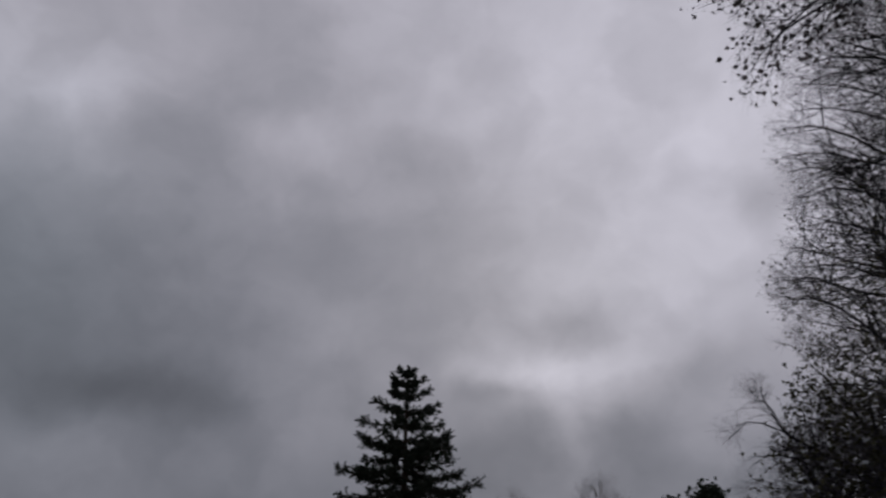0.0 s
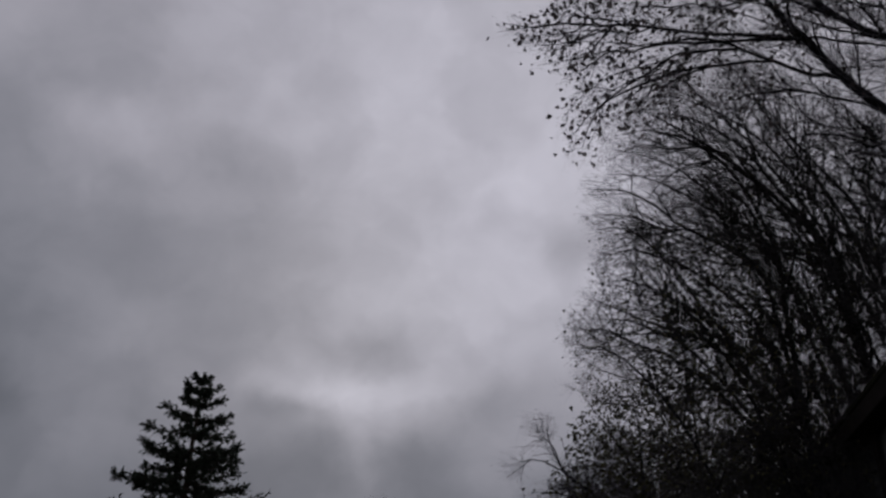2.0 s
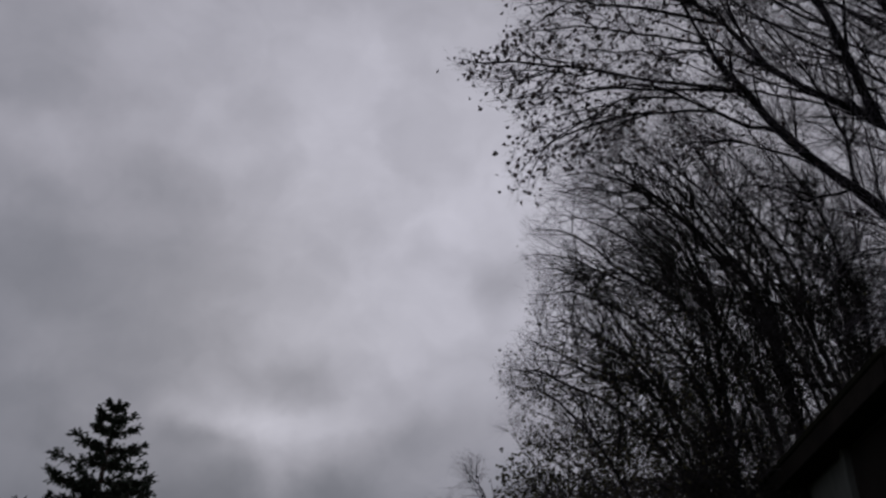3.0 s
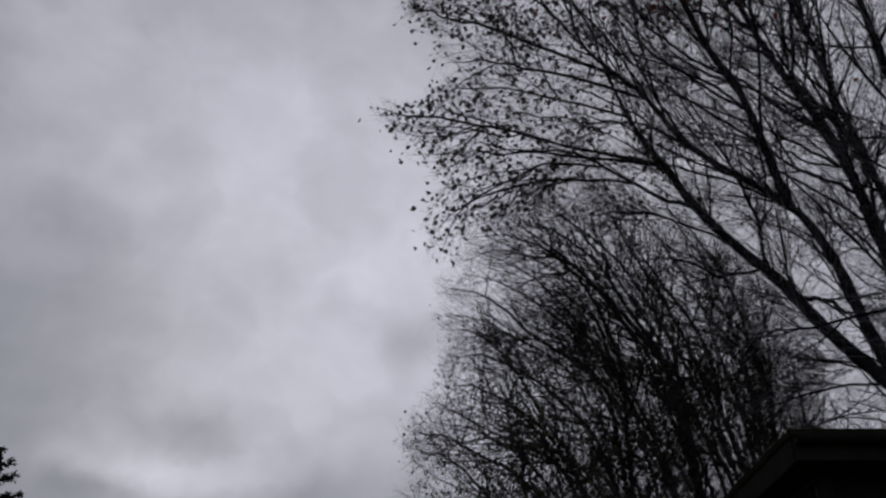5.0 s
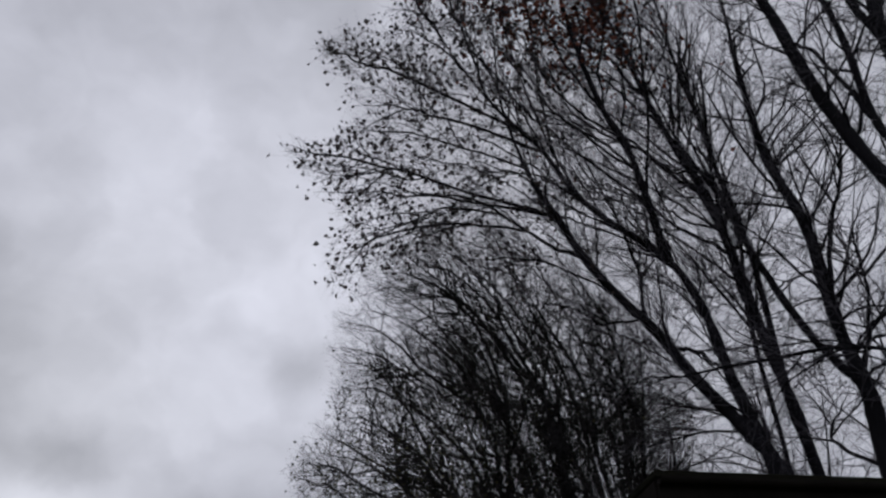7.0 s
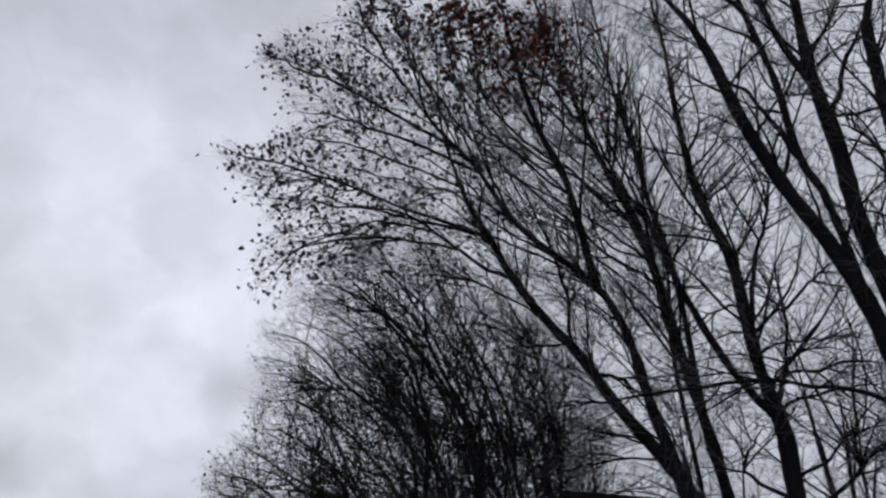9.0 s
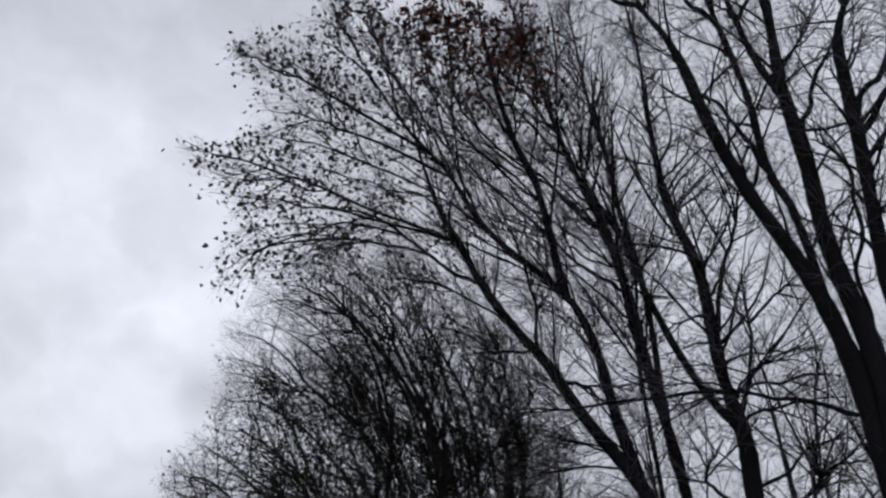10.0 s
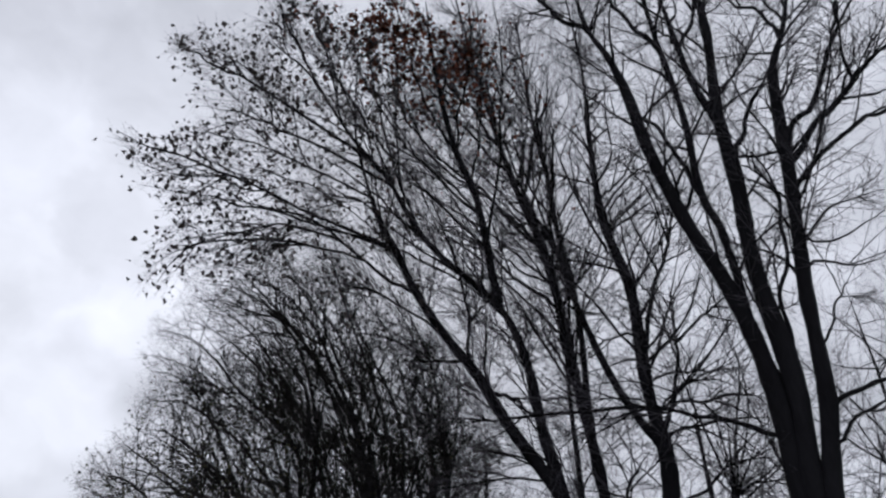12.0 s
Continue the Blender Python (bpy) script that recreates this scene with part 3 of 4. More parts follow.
LEAFY_BOUGHS += [
    (0.022, 0.009, (49.4, 10.62, 10.24), (41.3, 9.50, 11.24), (37.3, 8.99, 11.63)),
    (0.021, 0.008, (51.5, 10.97, 9.08), (48.3, 10.71, 9.56), (44.1, 10.25, 9.75), (39.8, 9.80, 9.76), (36.0, 9.44, 9.59)),
    (0.022, 0.009, (49.1, 10.42, 10.73), (45.0, 9.85, 11.25), (41.2, 9.34, 11.72), (38.7, 8.98, 12.19), (36.6, 8.59, 12.91)),
    (0.020, 0.008, (46.9, 10.60, 8.46), (44.2, 10.38, 8.80), (40.6, 10.08, 8.96), (37.4, 9.81, 8.91), (34.3, 9.54, 8.68)),
    (0.017, 0.008, (44.6, 10.17, 10.12), (41.1, 9.76, 10.30), (36.6, 9.35, 10.12), (32.1, 8.90, 9.95), (28.7, 8.58, 9.71)),
]


def leafy_zone(p):
    """Leaves cling to the ends of the outer sprays."""
    return 0.015 + np.clip((6.9 - p[:, 0]) / 3.2, 0.0, 1.0) ** 0.7 * np.clip((p[:, 2] - 6.6) / 1.2, 0.05, 1)


def cluster_zone(p):
    """One thick cluster of dead leaves high up."""
    return np.exp(-(((p - polar(41.8, 8.9, 13.4)) / np.array((1.3, 1.4, 0.75))) ** 2).sum(1))


bare_tree("maple_tree", LEAFY + LEAFY_BOUGHS, crown_along(LEAFY + LEAFY_BOUGHS, 1.15, 0.22, 5.0), (299, 3700, 15000), (-0.22, -0.05, 0.08),
          "tall leaning tree with sparse withered brown leaves", 11, leaves=3400, leaf_zone=leafy_zone, leaf_mat=DULL_LEAF, leaf_size=0.075, cluster=(1600, cluster_zone, 0.100, "thick cluster of reddish-brown dead leaves"), singles=250,
          steps_fine=(5, 2), spread=(26, 34, 42), low=0.22, girth=(0.014, 0.0070, 0.0046), reach=(2.2, 1.0, 0.36), leaf_label="sparse withered brown leaves")

SLIM = [
    (0.114, 0.042, (58.6, 11.76, 0.00), (57.9, 11.58, 3.17), (57.1, 11.40, 6.35), (56.2, 11.22, 7.84), (53.9, 10.85, 10.84), (53.1, 10.79, 11.33), (49.8, 10.45, 14.01), (46.7, 10.08, 16.95)),
    (0.052, 0.034, (57.0, 11.32, 7.04), (56.7, 11.06, 9.14), (56.2, 10.93, 10.26), (55.2, 10.76, 11.61), (54.3, 10.56, 13.25), (53.8, 10.28, 15.55)),
    (0.041, 0.027, (55.7, 11.74, 0.00), (55.6, 11.58, 3.15), (55.5, 11.40, 6.29), (55.3, 11.18, 8.16), (55.5, 11.10, 8.79), (56.1, 11.04, 9.35), (56.1, 10.97, 9.95)),
    (0.032, 0.020, (54.3, 10.90, 10.39), (51.5, 10.81, 11.05), (49.9, 10.74, 11.58), (48.2, 10.69, 11.95), (46.4, 10.62, 12.44)),
]
SLIM += [
    (0.030, 0.018, (55.1, 11.04, 9.27), (53.9, 11.00, 9.59), (52.2, 10.96, 9.86), (48.3, 10.84, 10.69), (46.4, 10.81, 10.91)),
    (0.028, 0.021, (53.1, 10.79, 11.33), (53.8, 10.72, 11.88), (54.3, 10.64, 12.61), (55.7, 10.56, 13.35), (56.4, 10.45, 14.29)),
    (0.030, 0.022, (51.7, 10.63, 12.57), (50.1, 10.59, 12.87), (48.6, 10.51, 13.47), (46.9, 10.46, 13.82), (45.2, 10.36, 14.59)),
    (0.022, 0.014, (54.7, 10.98, 9.77), (53.3, 10.96, 9.90), (51.8, 10.93, 10.13), (50.2, 10.88, 10.46)),
    (0.023, 0.015, (54.3, 10.90, 10.39), (51.8, 10.81, 11.10), (48.4, 10.72, 11.71), (44.8, 10.62, 12.44), (42.5, 10.50, 13.32)),
    (0.022, 0.014, (54.7, 10.98, 9.77), (51.6, 10.89, 10.45), (48.4, 10.80, 11.02), (41.2, 10.65, 12.03)),
]
SLIM += [
    (0.021, 0.014, (55.4, 11.10, 8.79), (52.7, 11.00, 9.51), (46.9, 10.83, 10.69), (43.9, 10.78, 11.01)),
    (0.024, 0.016, (52.4, 10.71, 11.98), (50.1, 10.64, 12.43), (47.7, 10.55, 13.08), (45.8, 10.45, 13.89), (44.6, 10.32, 14.88)),
]
bare_tree("slim_tree", SLIM, crown_along(SLIM, 1.5, 0.7, 5.0), (165, 1250, 6500), (-0.22, 0.0, 0.28),
          "slim bare tree with two steep dark stems", 12, low=0.48, steps_fine=(5, 2), girth=(0.020, 0.0090, 0.0050), leaves=110, leaf_size=0.08, leaf_zone=lambda p: 0.002 + np.exp(-(((p - polar(47.6, 9.2, 12.9)) / np.array((1.8, 1.8, 1.6))) ** 2).sum(1)), leaf_label="few withered brown leaves")

MIDDLE = [
    (0.150, 0.041, (60.9, 11.42, 0.00), (61.1, 11.29, 3.08), (61.3, 11.14, 6.15), (61.4, 11.09, 6.67), (61.0, 11.00, 7.63), (60.8, 10.81, 9.45), (59.6, 10.70, 10.53), (59.4, 10.52, 12.28), (59.7, 10.40, 13.58), (58.9, 10.06, 16.87)),
    (0.067, 0.030, (61.1, 11.07, 6.90), (60.6, 11.05, 7.07), (57.0, 10.85, 8.93), (55.2, 10.70, 10.33), (53.9, 10.64, 10.93), (51.1, 10.41, 13.09)),
    (0.037, 0.023, (61.1, 10.95, 8.14), (62.8, 10.84, 9.30), (64.2, 10.78, 9.91), (66.1, 10.68, 11.01)),
    (0.031, 0.017, (61.4, 11.06, 7.01), (62.3, 11.03, 7.31), (63.0, 10.99, 7.77), (63.8, 10.92, 8.44), (64.0, 10.85, 9.23)),
    (0.025, 0.013, (63.8, 10.93, 8.36), (66.4, 10.90, 8.80), (67.7, 10.89, 8.90)),
]
MIDDLE += [
    (0.026, 0.019, (60.0, 10.77, 9.88), (59.3, 10.73, 10.22), (57.5, 10.59, 11.50), (56.6, 10.50, 12.38)),
    (0.023, 0.014, (59.7, 10.65, 11.08), (61.0, 10.63, 11.26), (64.0, 10.57, 12.00)),
]
MIDDLE_BOUGHS = [
    (0.028, 0.016, (61.5, 11.05, 7.13), (62.9, 11.02, 7.46), (64.9, 11.03, 7.45), (66.5, 11.03, 7.48), (68.7, 11.05, 7.37)),
    (0.027, 0.016, (61.4, 11.07, 6.90), (62.5, 11.06, 7.06), (64.1, 11.06, 7.12), (66.1, 11.06, 7.14), (68.8, 11.08, 7.07)),
    (0.020, 0.012, (60.8, 10.98, 7.80), (63.3, 10.98, 7.92), (65.8, 10.99, 7.84), (67.9, 11.00, 7.82)),
    (0.027, 0.016, (61.1, 11.15, 6.08), (63.5, 11.14, 6.25), (66.0, 11.12, 6.60), (68.4, 11.12, 6.60)),
    (0.034, 0.019, (60.8, 11.16, 5.66), (63.6, 11.17, 5.85), (66.0, 11.16, 6.13), (68.4, 11.14, 6.47)),
    (0.027, 0.020, (60.9, 11.16, 5.87), (58.6, 11.12, 6.33), (60.2, 11.08, 6.80)),
]
MIDDLE_BOUGHS += [
    (0.020, 0.012, (60.8, 11.03, 7.31), (63.1, 11.00, 7.66), (64.7, 11.00, 7.75), (66.9, 11.02, 7.57)),
    (0.021, 0.012, (61.0, 10.90, 8.59), (59.8, 10.89, 8.63), (58.1, 10.89, 8.56), (56.7, 10.90, 8.38)),
]
bare_tree("middle_tree", MIDDLE + MIDDLE_BOUGHS, crown_along(MIDDLE + MIDDLE_BOUGHS, 1.5, 0.7, 5.0), (195, 1200, 6400), (-0.10, 0.0, 0.12),
          "bare tree with a straight dark trunk and level boughs", 13, spread=(48, 44, 46), low=0.4, steps_fine=(5, 2), girth=(0.022, 0.0095, 0.0052))

FORKED = [
    (0.167, 0.088, (68.7, 10.85, 0.00), (69.4, 10.75, 2.87), (70.1, 10.64, 5.75), (70.8, 10.54, 7.01), (70.5, 10.32, 9.19), (70.9, 10.24, 10.06), (71.0, 10.07, 11.70), (72.1, 9.88, 13.64), (72.1, 9.69, 15.58)),
    (0.151, 0.074, (69.2, 10.86, 0.00), (69.2, 10.75, 2.91), (69.3, 10.64, 5.82), (69.3, 10.53, 7.07), (69.0, 10.45, 7.87), (68.0, 10.36, 8.78), (66.3, 10.25, 9.82), (64.4, 10.07, 11.53), (63.6, 9.94, 12.81), (62.7, 9.86, 13.52), (61.2, 9.78, 14.28), (60.3, 9.58, 16.22)),
    (0.142, 0.067, (68.3, 10.85, 0.00), (69.6, 10.75, 2.86), (71.1, 10.64, 5.71), (72.5, 10.55, 6.93), (73.3, 10.40, 8.49), (74.3, 10.31, 9.43), (75.7, 10.13, 11.30), (76.7, 10.03, 12.27), (78.1, 9.99, 12.75), (81.0, 9.85, 14.17)),
]
FORKED_LEFT = [
    (0.066, 0.051, (69.3, 10.45, 7.86), (68.9, 10.31, 9.28), (68.1, 10.21, 10.23), (68.1, 10.07, 11.63), (67.3, 9.83, 14.06), (66.8, 9.62, 16.09)),
    (0.068, 0.044, (70.9, 10.10, 11.41), (70.0, 10.02, 12.19), (69.6, 9.96, 12.76), (69.2, 9.86, 13.76), (68.9, 9.69, 15.42)),
    (0.039, 0.023, (68.1, 10.21, 10.21), (65.1, 10.03, 11.90), (63.9, 10.00, 12.21)),
    (0.045, 0.027, (67.0, 9.90, 13.31), (62.6, 9.67, 15.44)),
    (0.047, 0.034, (60.6, 9.77, 14.36), (59.0, 9.75, 14.53), (57.4, 9.70, 14.93), (54.2, 9.57, 16.15)),
    (0.035, 0.026, (69.5, 9.91, 13.26), (71.6, 9.84, 14.04), (72.0, 9.78, 14.66)),
    (0.044, 0.028, (71.6, 10.17, 10.70), (72.9, 10.11, 11.36), (76.6, 10.02, 12.35)),
]
FORKED_LEFT += [
    (0.043, 0.021, (71.3, 9.99, 12.53), (72.2, 9.92, 13.22), (72.8, 9.83, 14.14), (74.3, 9.77, 14.86)),
    (0.030, 0.026, (70.9, 10.54, 7.00), (71.4, 10.48, 7.68), (71.7, 10.40, 8.46), (72.9, 10.34, 9.05), (73.0, 10.30, 9.44), (73.5, 10.26, 9.87), (72.4, 10.20, 10.50), (71.6, 10.18, 10.64)),
    (0.034, 0.021, (77.1, 9.99, 12.73), (77.3, 9.95, 13.10), (76.8, 9.91, 13.51), (75.2, 9.88, 13.75), (74.4, 9.83, 14.19)),
    (0.033, 0.019, (68.4, 10.58, 6.51), (66.5, 10.56, 6.73), (63.3, 10.52, 7.00), (57.6, 10.48, 7.17), (50.2, 10.45, 7.13), (46.1, 10.43, 7.13)),
    (0.025, 0.015, (69.5, 9.91, 13.26), (68.1, 9.86, 13.71), (66.2, 9.81, 14.13)),
]
BOUGHS = [
    (0.052, 0.032, (75.3, 10.22, 10.34), (78.5, 10.17, 10.93), (80.0, 10.16, 11.08), (81.7, 10.13, 11.38), (83.2, 10.12, 11.55), (87.3, 10.10, 11.78)),
    (0.042, 0.026, (74.8, 10.26, 9.90), (76.4, 10.24, 10.19), (79.6, 10.21, 10.54), (81.2, 10.20, 10.63), (82.7, 10.21, 10.59), (85.4, 10.23, 10.43)),
    (0.048, 0.034, (75.4, 10.20, 10.55), (76.7, 10.15, 11.03), (77.9, 10.14, 11.21), (79.8, 10.09, 11.71), (81.5, 10.04, 12.24), (86.5, 9.96, 13.18)),
    (0.033, 0.020, (81.5, 10.04, 12.24), (82.3, 10.01, 12.61), (83.6, 9.92, 13.49)),
    (0.026, 0.018, (71.5, 10.17, 10.75), (75.6, 10.19, 10.67), (77.0, 10.18, 10.74)),
    (0.024, 0.012, (73.6, 10.38, 8.65), (74.7, 10.38, 8.74), (76.3, 10.40, 8.58), (78.8, 10.41, 8.50)),
]
BOUGHS += [
    (0.041, 0.026, (72.4, 10.57, 6.75), (73.2, 10.56, 6.85), (78.6, 10.56, 6.98)),
    (0.030, 0.019, (71.9, 10.62, 6.24), (72.7, 10.61, 6.40), (74.0, 10.59, 6.59), (77.6, 10.58, 6.82)),
    (0.023, 0.012, (72.8, 10.49, 7.53), (73.9, 10.47, 7.79), (74.9, 10.44, 8.14), (76.0, 10.42, 8.33)),
    (0.027, 0.018, (80.0, 10.16, 11.08), (80.8, 10.15, 11.13), (82.3, 10.17, 11.01), (84.0, 10.17, 10.98)),
    (0.021, 0.012, (73.7, 10.33, 9.19), (75.1, 10.35, 9.00), (80.0, 10.35, 9.13)),
]
bare_tree("forked_tree", FORKED + FORKED_LEFT + BOUGHS, crown_along(FORKED + FORKED_LEFT + BOUGHS, 1.4, 0.8, 4.5), (190, 1500, 8500), (0.03, 0.0, 0.2),
          "big bare tree forking into several steep dark stems", 14, spread=(36, 42, 48), girth=(0.022, 0.010, 0.0055), reach=(2.0, 1.0, 0.38), low=0.42, steps_fine=(6, 2))

LOW = [
    (0.046, 0.013, (47.1, 11.67, 0.00), (45.6, 11.46, 3.04), (44.0, 11.25, 6.08), (43.4, 11.18, 6.62), (43.4, 11.12, 7.01), (43.0, 11.06, 7.42), (42.2, 11.00, 7.85), (40.0, 10.88, 8.68), (36.7, 10.75, 9.66), (34.4, 10.72, 9.93)),
    (0.050, 0.013, (42.5, 11.66, 0.00), (41.9, 11.46, 3.10), (41.2, 11.25, 6.19), (40.9, 11.16, 6.81), (40.1, 11.07, 7.38), (38.3, 10.98, 8.08), (37.3, 10.91, 8.53), (36.1, 10.86, 8.91), (32.5, 10.79, 9.49), (30.2, 10.78, 9.63)),
    (0.036, 0.013, (45.7, 11.65, 0.00), (46.0, 11.45, 3.06), (46.3, 11.24, 6.11), (46.5, 11.12, 6.87), (46.0, 11.07, 7.28), (45.5, 10.94, 8.12), (43.7, 10.81, 9.06), (42.6, 10.75, 9.47)),
]
LOW += [
    (0.041, 0.013, (37.5, 11.69, 0.00), (37.3, 11.49, 3.08), (37.1, 11.27, 6.15), (37.0, 11.08, 7.41), (36.3, 11.01, 7.92), (35.3, 10.95, 8.37), (32.0, 10.85, 9.11), (29.7, 10.83, 9.29), (27.0, 10.85, 9.29)),
    (0.041, 0.013, (43.0, 11.64, 0.00), (41.8, 11.42, 3.29), (40.6, 11.19, 6.58), (40.1, 11.10, 7.22), (37.6, 10.98, 8.09), (36.0, 10.93, 8.50), (33.4, 10.87, 8.97), (31.1, 10.87, 9.02), (28.9, 10.86, 9.15), (26.2, 10.90, 8.98)),
    (0.037, 0.013, (37.8, 11.67, 0.00), (37.2, 11.46, 3.19), (36.4, 11.24, 6.39), (36.1, 11.16, 6.93), (34.1, 11.11, 7.35), (30.8, 11.05, 7.85), (29.0, 11.00, 8.20), (27.2, 10.97, 8.45), (25.1, 10.97, 8.51)),
]
LOW_STEMS = [
    (0.042, 0.013, (41.3, 12.04, 0.00), (38.6, 11.81, 3.04), (35.6, 11.59, 6.08), (34.5, 11.52, 6.59), (33.3, 11.48, 6.91), (28.8, 11.40, 7.53), (26.7, 11.40, 7.64), (25.1, 11.41, 7.62)),
    (0.033, 0.013, (41.6, 12.00, 0.00), (40.0, 11.79, 3.05), (38.3, 11.57, 6.10), (37.0, 11.42, 7.14), (35.4, 11.35, 7.65), (33.4, 11.30, 8.10), (28.5, 11.21, 8.81), (26.3, 11.21, 8.93)),
    (0.037, 0.013, (48.8, 12.02, 0.00), (45.9, 11.78, 3.07), (42.7, 11.55, 6.13), (41.6, 11.48, 6.61), (41.0, 11.43, 7.01), (41.0, 11.34, 7.59), (40.2, 11.25, 8.21), (38.0, 11.09, 9.35)),
]
LOW_STEMS += [
    (0.033, 0.012, (41.4, 12.11, 0.00), (37.5, 11.84, 3.05), (33.3, 11.60, 6.09), (31.7, 11.53, 6.60), (29.3, 11.48, 6.99), (27.2, 11.46, 7.18), (25.2, 11.47, 7.21)),
    (0.028, 0.013, (45.2, 11.93, 0.00), (45.3, 11.72, 3.23), (45.4, 11.49, 6.47), (45.4, 11.39, 7.10), (44.1, 11.27, 7.97), (44.2, 11.19, 8.49), (44.0, 11.12, 8.96)),
    (0.037, 0.013, (43.1, 12.00, 0.00), (41.3, 11.79, 3.03), (39.4, 11.58, 6.06), (38.5, 11.48, 6.72), (36.7, 11.36, 7.56), (35.9, 11.29, 8.08), (34.3, 11.24, 8.45), (31.6, 11.21, 8.73), (29.0, 11.21, 8.81)),
    (0.028, 0.012, (47.5, 12.41, 0.00), (40.5, 11.92, 3.05), (32.5, 11.60, 6.09), (30.9, 11.57, 6.36), (29.0, 11.56, 6.51), (25.3, 11.52, 6.88), (24.1, 11.51, 6.95)),
]
LOW_LEFT = [
    (0.032, 0.012, (44.5, 12.12, 0.00), (38.1, 11.70, 2.99), (30.9, 11.42, 5.99), (29.4, 11.39, 6.28), (27.0, 11.36, 6.54), (24.2, 11.36, 6.63)),
    (0.027, 0.012, (48.7, 12.41, 0.00), (39.8, 11.77, 2.97), (29.4, 11.43, 5.94), (27.4, 11.41, 6.20), (24.1, 11.39, 6.44), (23.3, 11.39, 6.45)),
    (0.032, 0.012, (40.1, 11.84, 0.00), (36.7, 11.61, 2.95), (32.9, 11.41, 5.91), (30.9, 11.33, 6.59), (28.9, 11.29, 6.94), (25.5, 11.25, 7.33)),
    (0.027, 0.012, (39.1, 11.78, 0.00), (33.4, 11.55, 2.91), (27.2, 11.44, 5.82), (25.9, 11.44, 6.08), (24.8, 11.43, 6.18), (23.6, 11.42, 6.23)),
]
LOW_LEFT += [
    (0.027, 0.013, (44.5, 11.87, 0.00), (39.7, 11.60, 2.95), (34.4, 11.41, 5.90), (32.9, 11.37, 6.29), (30.0, 11.23, 7.31), (28.3, 11.18, 7.72), (26.5, 11.15, 7.97), (24.9, 11.16, 7.95)),
    (0.023, 0.010, (43.3, 11.82, 0.00), (40.4, 11.60, 2.96), (37.1, 11.40, 5.93), (35.3, 11.30, 6.66), (33.3, 11.22, 7.31), (30.0, 11.16, 7.82), (27.4, 11.13, 8.06), (24.8, 11.13, 8.17)),
    (0.028, 0.013, (44.0, 11.77, 0.00), (45.0, 11.56, 3.04), (46.1, 11.34, 6.08), (46.7, 11.23, 6.83), (47.4, 10.98, 8.48)),
]
LOW_RIGHT = [
    (0.028, 0.013, (45.5, 11.80, 0.00), (43.1, 11.56, 3.19), (40.5, 11.32, 6.39), (37.6, 11.10, 7.97), (34.3, 10.97, 8.89), (30.7, 10.89, 9.55), (28.3, 10.86, 9.84)),
    (0.028, 0.013, (47.5, 11.80, 0.00), (45.6, 11.58, 2.99), (43.4, 11.37, 5.97), (40.1, 11.09, 7.93), (37.0, 10.94, 9.05), (33.4, 10.85, 9.75), (31.1, 10.83, 9.97)),
    (0.028, 0.013, (43.9, 11.83, 0.00), (41.5, 11.60, 3.05), (38.9, 11.37, 6.10), (35.8, 11.16, 7.64), (32.9, 11.05, 8.43), (29.8, 10.98, 8.98), (26.6, 10.96, 9.22)),
    (0.037, 0.013, (46.0, 11.78, 0.00), (44.7, 11.57, 3.03), (43.3, 11.36, 6.05), (41.8, 11.15, 7.49), (38.2, 10.89, 9.32), (37.2, 10.81, 9.92), (36.3, 10.76, 10.23)),
]
LOW_RIGHT += [
    (0.037, 0.013, (46.5, 11.76, 0.00), (45.8, 11.56, 3.05), (45.0, 11.35, 6.10), (44.1, 11.14, 7.53), (39.3, 10.78, 10.04)),
    (0.032, 0.013, (45.8, 11.78, 0.00), (44.1, 11.57, 3.05), (42.3, 11.36, 6.10), (41.3, 11.25, 6.84), (40.0, 11.14, 7.60), (37.0, 10.97, 8.87), (35.3, 10.89, 9.45), (33.2, 10.83, 9.90)),
    (0.032, 0.013, (46.5, 11.75, 0.00), (46.2, 11.56, 3.04), (45.9, 11.34, 6.08), (45.7, 11.25, 6.69), (44.3, 10.98, 8.56), (42.0, 10.81, 9.74)),
    (0.028, 0.013, (45.3, 11.79, 0.00), (43.5, 11.57, 3.06), (41.5, 11.36, 6.11), (40.3, 11.24, 6.94), (37.0, 11.07, 8.15), (34.7, 11.00, 8.70), (32.0, 10.94, 9.22), (29.5, 10.90, 9.55)),
]


def hedge_zone(p):
    """Small evergreen leaves sit thick on the low twigs and thin out upwards and towards the open side."""
    bearing = np.degrees(np.arctan2(p[:, 0], p[:, 1]))
    return 0.04 + 1 / (1 + np.exp((p[:, 2] - 6.7) / 0.6)) / (1 + np.exp((bearing - 36.0) / 2.2))


for stems, counts, leaves, low, seed in ((LOW, (180, 2250, 12500), 900, 0.17, 15), (LOW_STEMS, (180, 2000, 11000), 3000, 0.12, 17), (LOW_LEFT, (230, 3300, 17500), 8000, 0.12, 19),
                                          (LOW_RIGHT, (168, 1900, 10300), 60, 0.24, 20)):
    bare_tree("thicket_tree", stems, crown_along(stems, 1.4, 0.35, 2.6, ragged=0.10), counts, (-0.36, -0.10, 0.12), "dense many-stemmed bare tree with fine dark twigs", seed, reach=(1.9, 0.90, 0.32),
              girth=(0.015, 0.0070, 0.0046), twig=THICKET_TWIG, steps_fine=(4, 2), spread=(44, 46, 48), low=low, leaves=leaves, leaf_zone=hedge_zone, leaf_mat=HEDGE_LEAF, leaf_size=0.042, leaf_label="small dark olive leaves, thick low down")
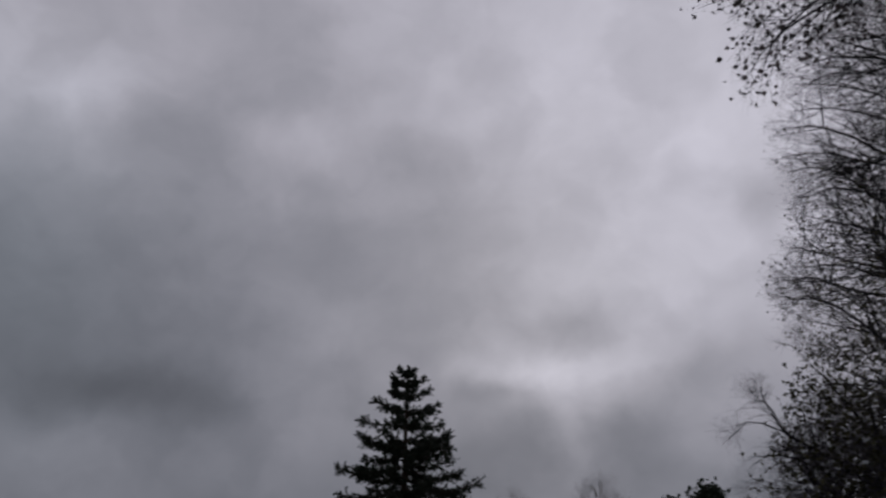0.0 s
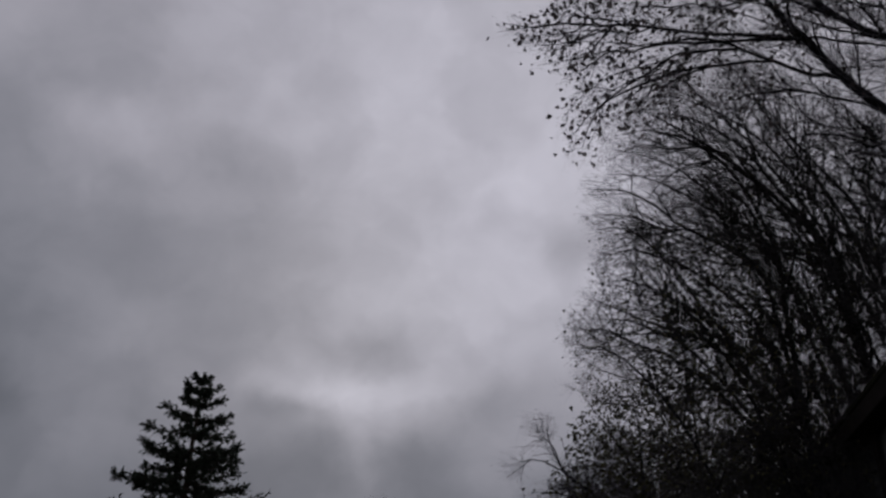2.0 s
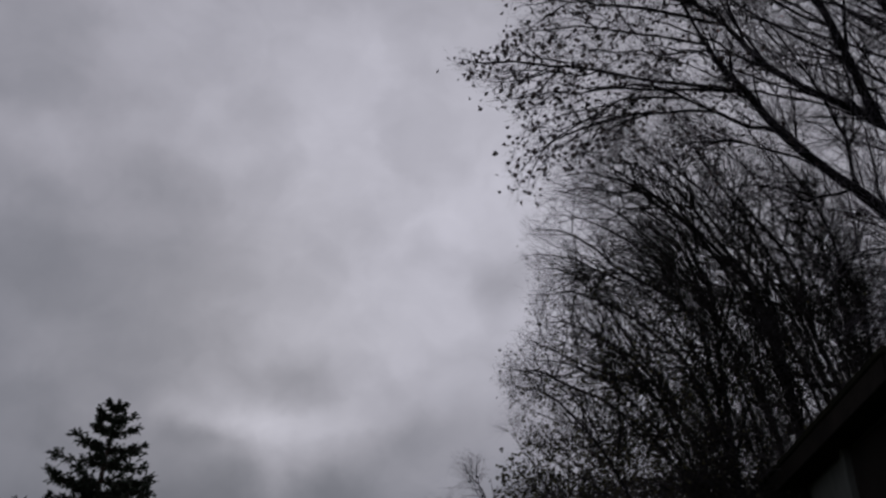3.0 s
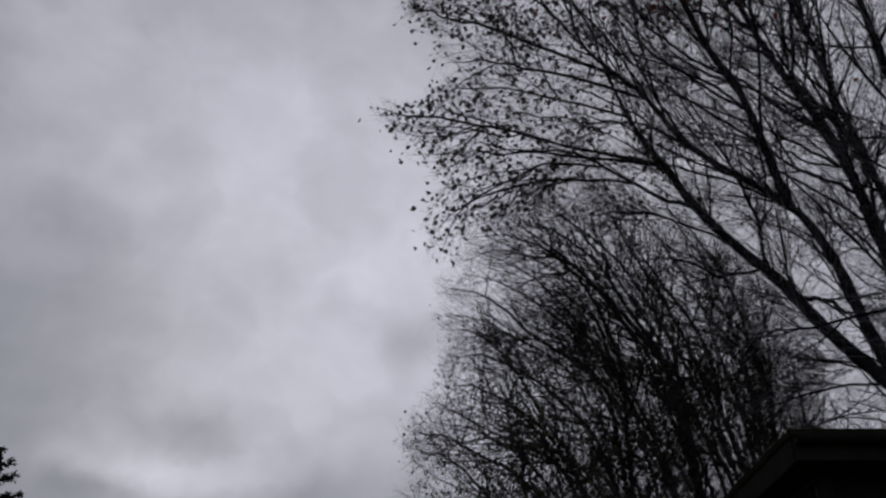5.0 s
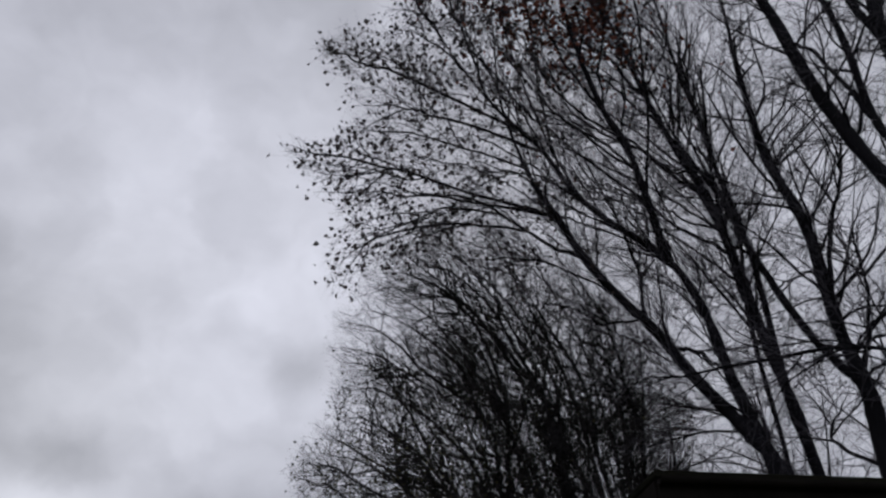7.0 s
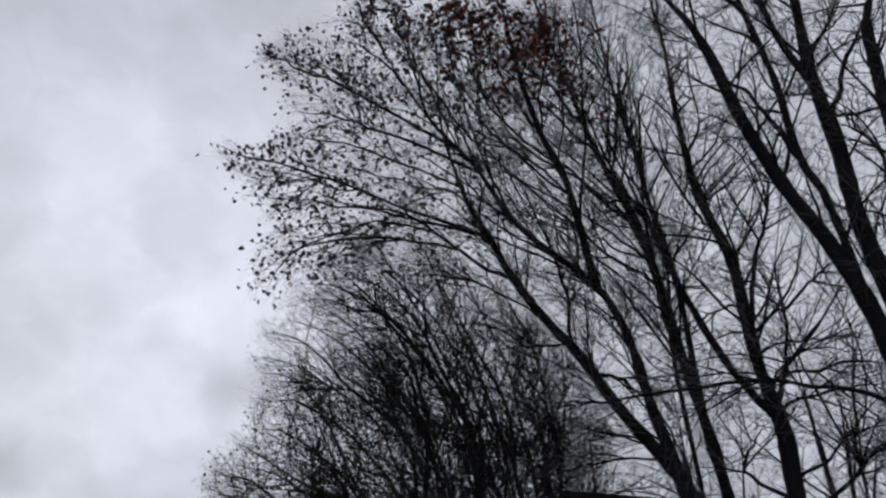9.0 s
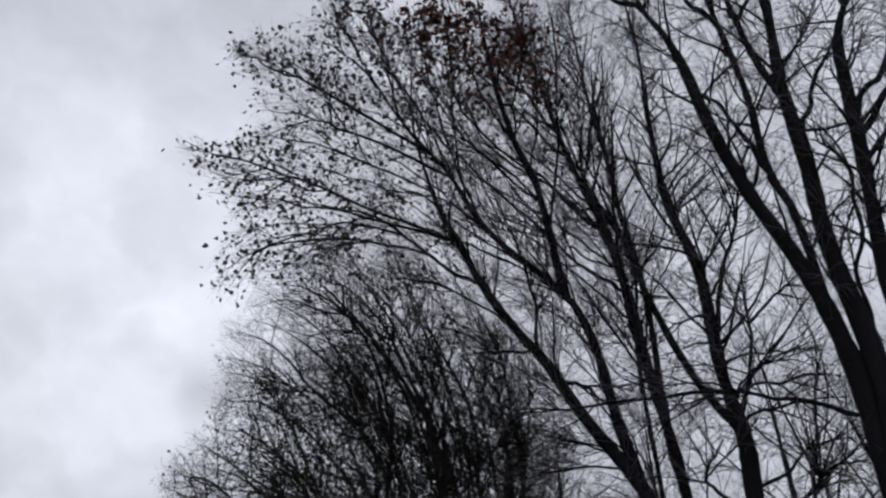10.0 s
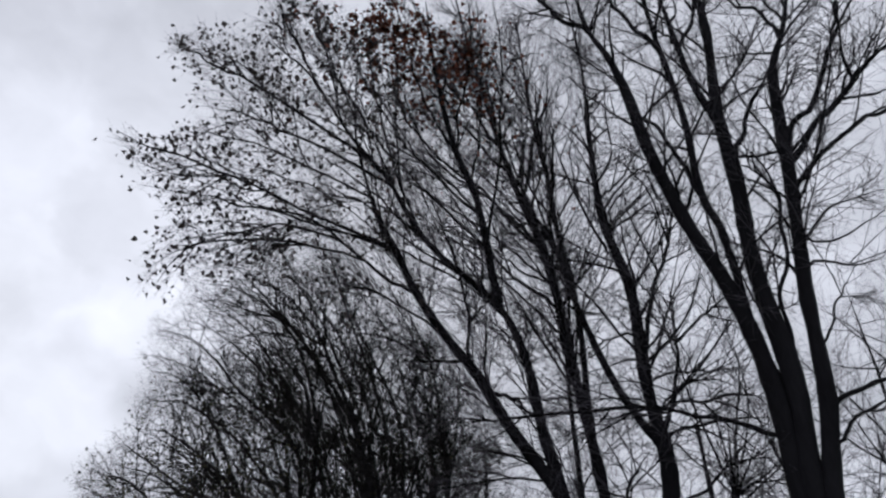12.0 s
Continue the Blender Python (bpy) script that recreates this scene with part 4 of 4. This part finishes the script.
SMALL = [
    (0.05, 0.010, (30.0, 14.6, 0.0), (28.0, 14.5, 3.6), (26.0, 14.4, 4.45), (23.2, 14.3, 4.9), (21.6, 14.3, 5.2), (21.0, 14.3, 5.6), (20.0, 14.3, 5.9)),
    (0.04, 0.008, (29.5, 14.6, 0.0), (27.5, 14.5, 4.5), (25.0, 14.3, 5.8), (23.0, 14.2, 6.6)),
    (0.035, 0.007, (28.5, 14.6, 0.0), (26.5, 14.5, 3.4), (23.4, 14.4, 4.2), (18.9, 14.3, 4.4)),
    (0.015, 0.006, (22.3, 14.3, 5.1), (20.1, 14.2, 5.35), (18.6, 14.1, 5.3)),
]
bare_tree("small_bare_tree", SMALL, Crown(((6.4, 13.3, 4.0), (1.95, 1.8, 2.3)), *[(tuple(polar(*stem[-1])), (0.45, 0.5, 0.4)) for stem in SMALL]), (60, 750, 3800), (-0.35, 0.0, 0.12),
          "small bare tree with fine spreading twigs", 16, reach=(1.2, 0.55, 0.26), spread=(46, 50, 52), steps_fine=(5, 2))


# ---- trees farther back ----
def back_tree(bearing, distance, height, width, seed, counts=(90, 1000, 5500), label="bare tree standing farther back among the others", lean=0.0, spread=46, leaves=0):
    """A bare tree of the row behind: a trunk that forks low into steep limbs."""
    rng = np.random.default_rng(seed)
    foot = polar(bearing, distance, 0)
    deg = math.degrees(width / distance)
    stems = [(0.16, 0.012, (bearing, distance, 0.0), (bearing, distance, height * 0.3), (bearing - lean * 0.5, distance, height * 0.65), (bearing - lean, distance, height * 0.97))]
    for k in range(6):
        side, start = rng.uniform(-0.95, 0.95), rng.uniform(0.16, 0.45)
        b, d = bearing + deg * side, distance + width * rng.uniform(-0.6, 0.6)
        stems.append((0.07, 0.010, (bearing, distance, height * start), (bearing + deg * side * 0.45, (d + distance) / 2, height * (start + 0.17)), (b, d, height * rng.uniform(0.6, 0.92))))
    crown = Crown(((foot[0], foot[1], height * 0.56), (width * 1.15, width * 1.15, height * 0.47)), ragged=0.1)
    return bare_tree("back_tree", stems, crown, counts, (0.0, 0.0, 0.2), label, seed, group="trees of the back row", reach=(2.6, 1.2, 0.55),
                     girth=(0.024, 0.0105, 0.0062), spread=(spread, 46, 48), low=0.15, steps_fine=(4, 2),
                     leaves=leaves, leaf_mat=HEDGE_LEAF, leaf_size=0.068, leaf_label="small dark olive leaves" if leaves else "")


back_tree(48.9, 15.5, 10.4, 2.8, 31, (80, 600, 3000), spread=60)
back_tree(55.0, 15.6, 10.8, 3.0, 37, (70, 460, 2400), spread=60)
back_tree(63.5, 16.5, 12.4, 3.4, 32, (90, 700, 3800), spread=58)
back_tree(75.5, 15.5, 12.5, 3.6, 33, (110, 1000, 5200), spread=58)
back_tree(85.0, 16.0, 14.0, 3.6, 34, (80, 800, 4500))
back_tree(43.7, 16.8, 8.6, 2.6, 35, (90, 700, 3500))
for at, width, seed, leaves in (((26.8, 14.4, 6.4), 1.8, 42, 9500), ((30.4, 14.8, 7.4), 2.2, 38, 11000), ((34.6, 15.2, 6.9), 2.0, 36, 10000), ((38.8, 15.4, 5.4), 1.9, 40, 4500)):
    back_tree(*at, width, seed, (100, 800, 2600), "low bushy tree with small dark olive leaves", leaves=leaves)

spruce_tree(polar(-2.46, 28.0, 0), 11.46, 0.68, "dark green spruce with drooping tiered boughs", 41)


def far_tree(bearing, distance, height, width, seed, leaf_mat=None, leaves=0, counts=(80, 650, 2600)):
    b, w = bearing, math.degrees(width / distance)
    stems = [(0.22, 0.02, (b, distance, 0.0), (b, distance, height * 0.5), (b + 0.05, distance, height * 0.98))]
    for side in (-0.9, -0.5, 0.45, 0.85):
        stems.append((0.09, 0.02, (b, distance, height * 0.45), (b + side * w * 0.5, distance, height * 0.66), (b + side * w * 0.8, distance, height * (0.95 - 0.12 * abs(side)))))
    c = polar(b, distance, height * 0.68)
    name = "pine_tree" if leaves else "far_tree"
    text = "dark green pine with a round bushy top" if leaves else "pale grey leafless tree far beyond the garden"
    return bare_tree(name, stems, Crown((tuple(c), (width, width, height * 0.34)), ragged=0.08), counts, (0, 0, 0.35), text, seed, group="far trees",
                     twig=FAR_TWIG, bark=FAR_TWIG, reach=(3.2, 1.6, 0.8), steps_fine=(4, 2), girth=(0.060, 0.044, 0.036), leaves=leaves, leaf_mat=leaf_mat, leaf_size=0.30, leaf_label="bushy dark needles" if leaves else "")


far_tree(4.5, 75.0, 17.4, 2.8, 51)
far_tree(10.0, 75.0, 18.6, 3.4, 52)
far_tree(16.6, 60.0, 14.0, 1.9, 53, FAR_NEEDLE, 7000, (40, 260, 800))
far_tree(14.3, 61.0, 13.4, 1.5, 54, FAR_NEEDLE, 5000, (40, 260, 800))
far_tree(19.0, 62.0, 12.9, 1.5, 55, FAR_NEEDLE, 4000, (40, 260, 800))
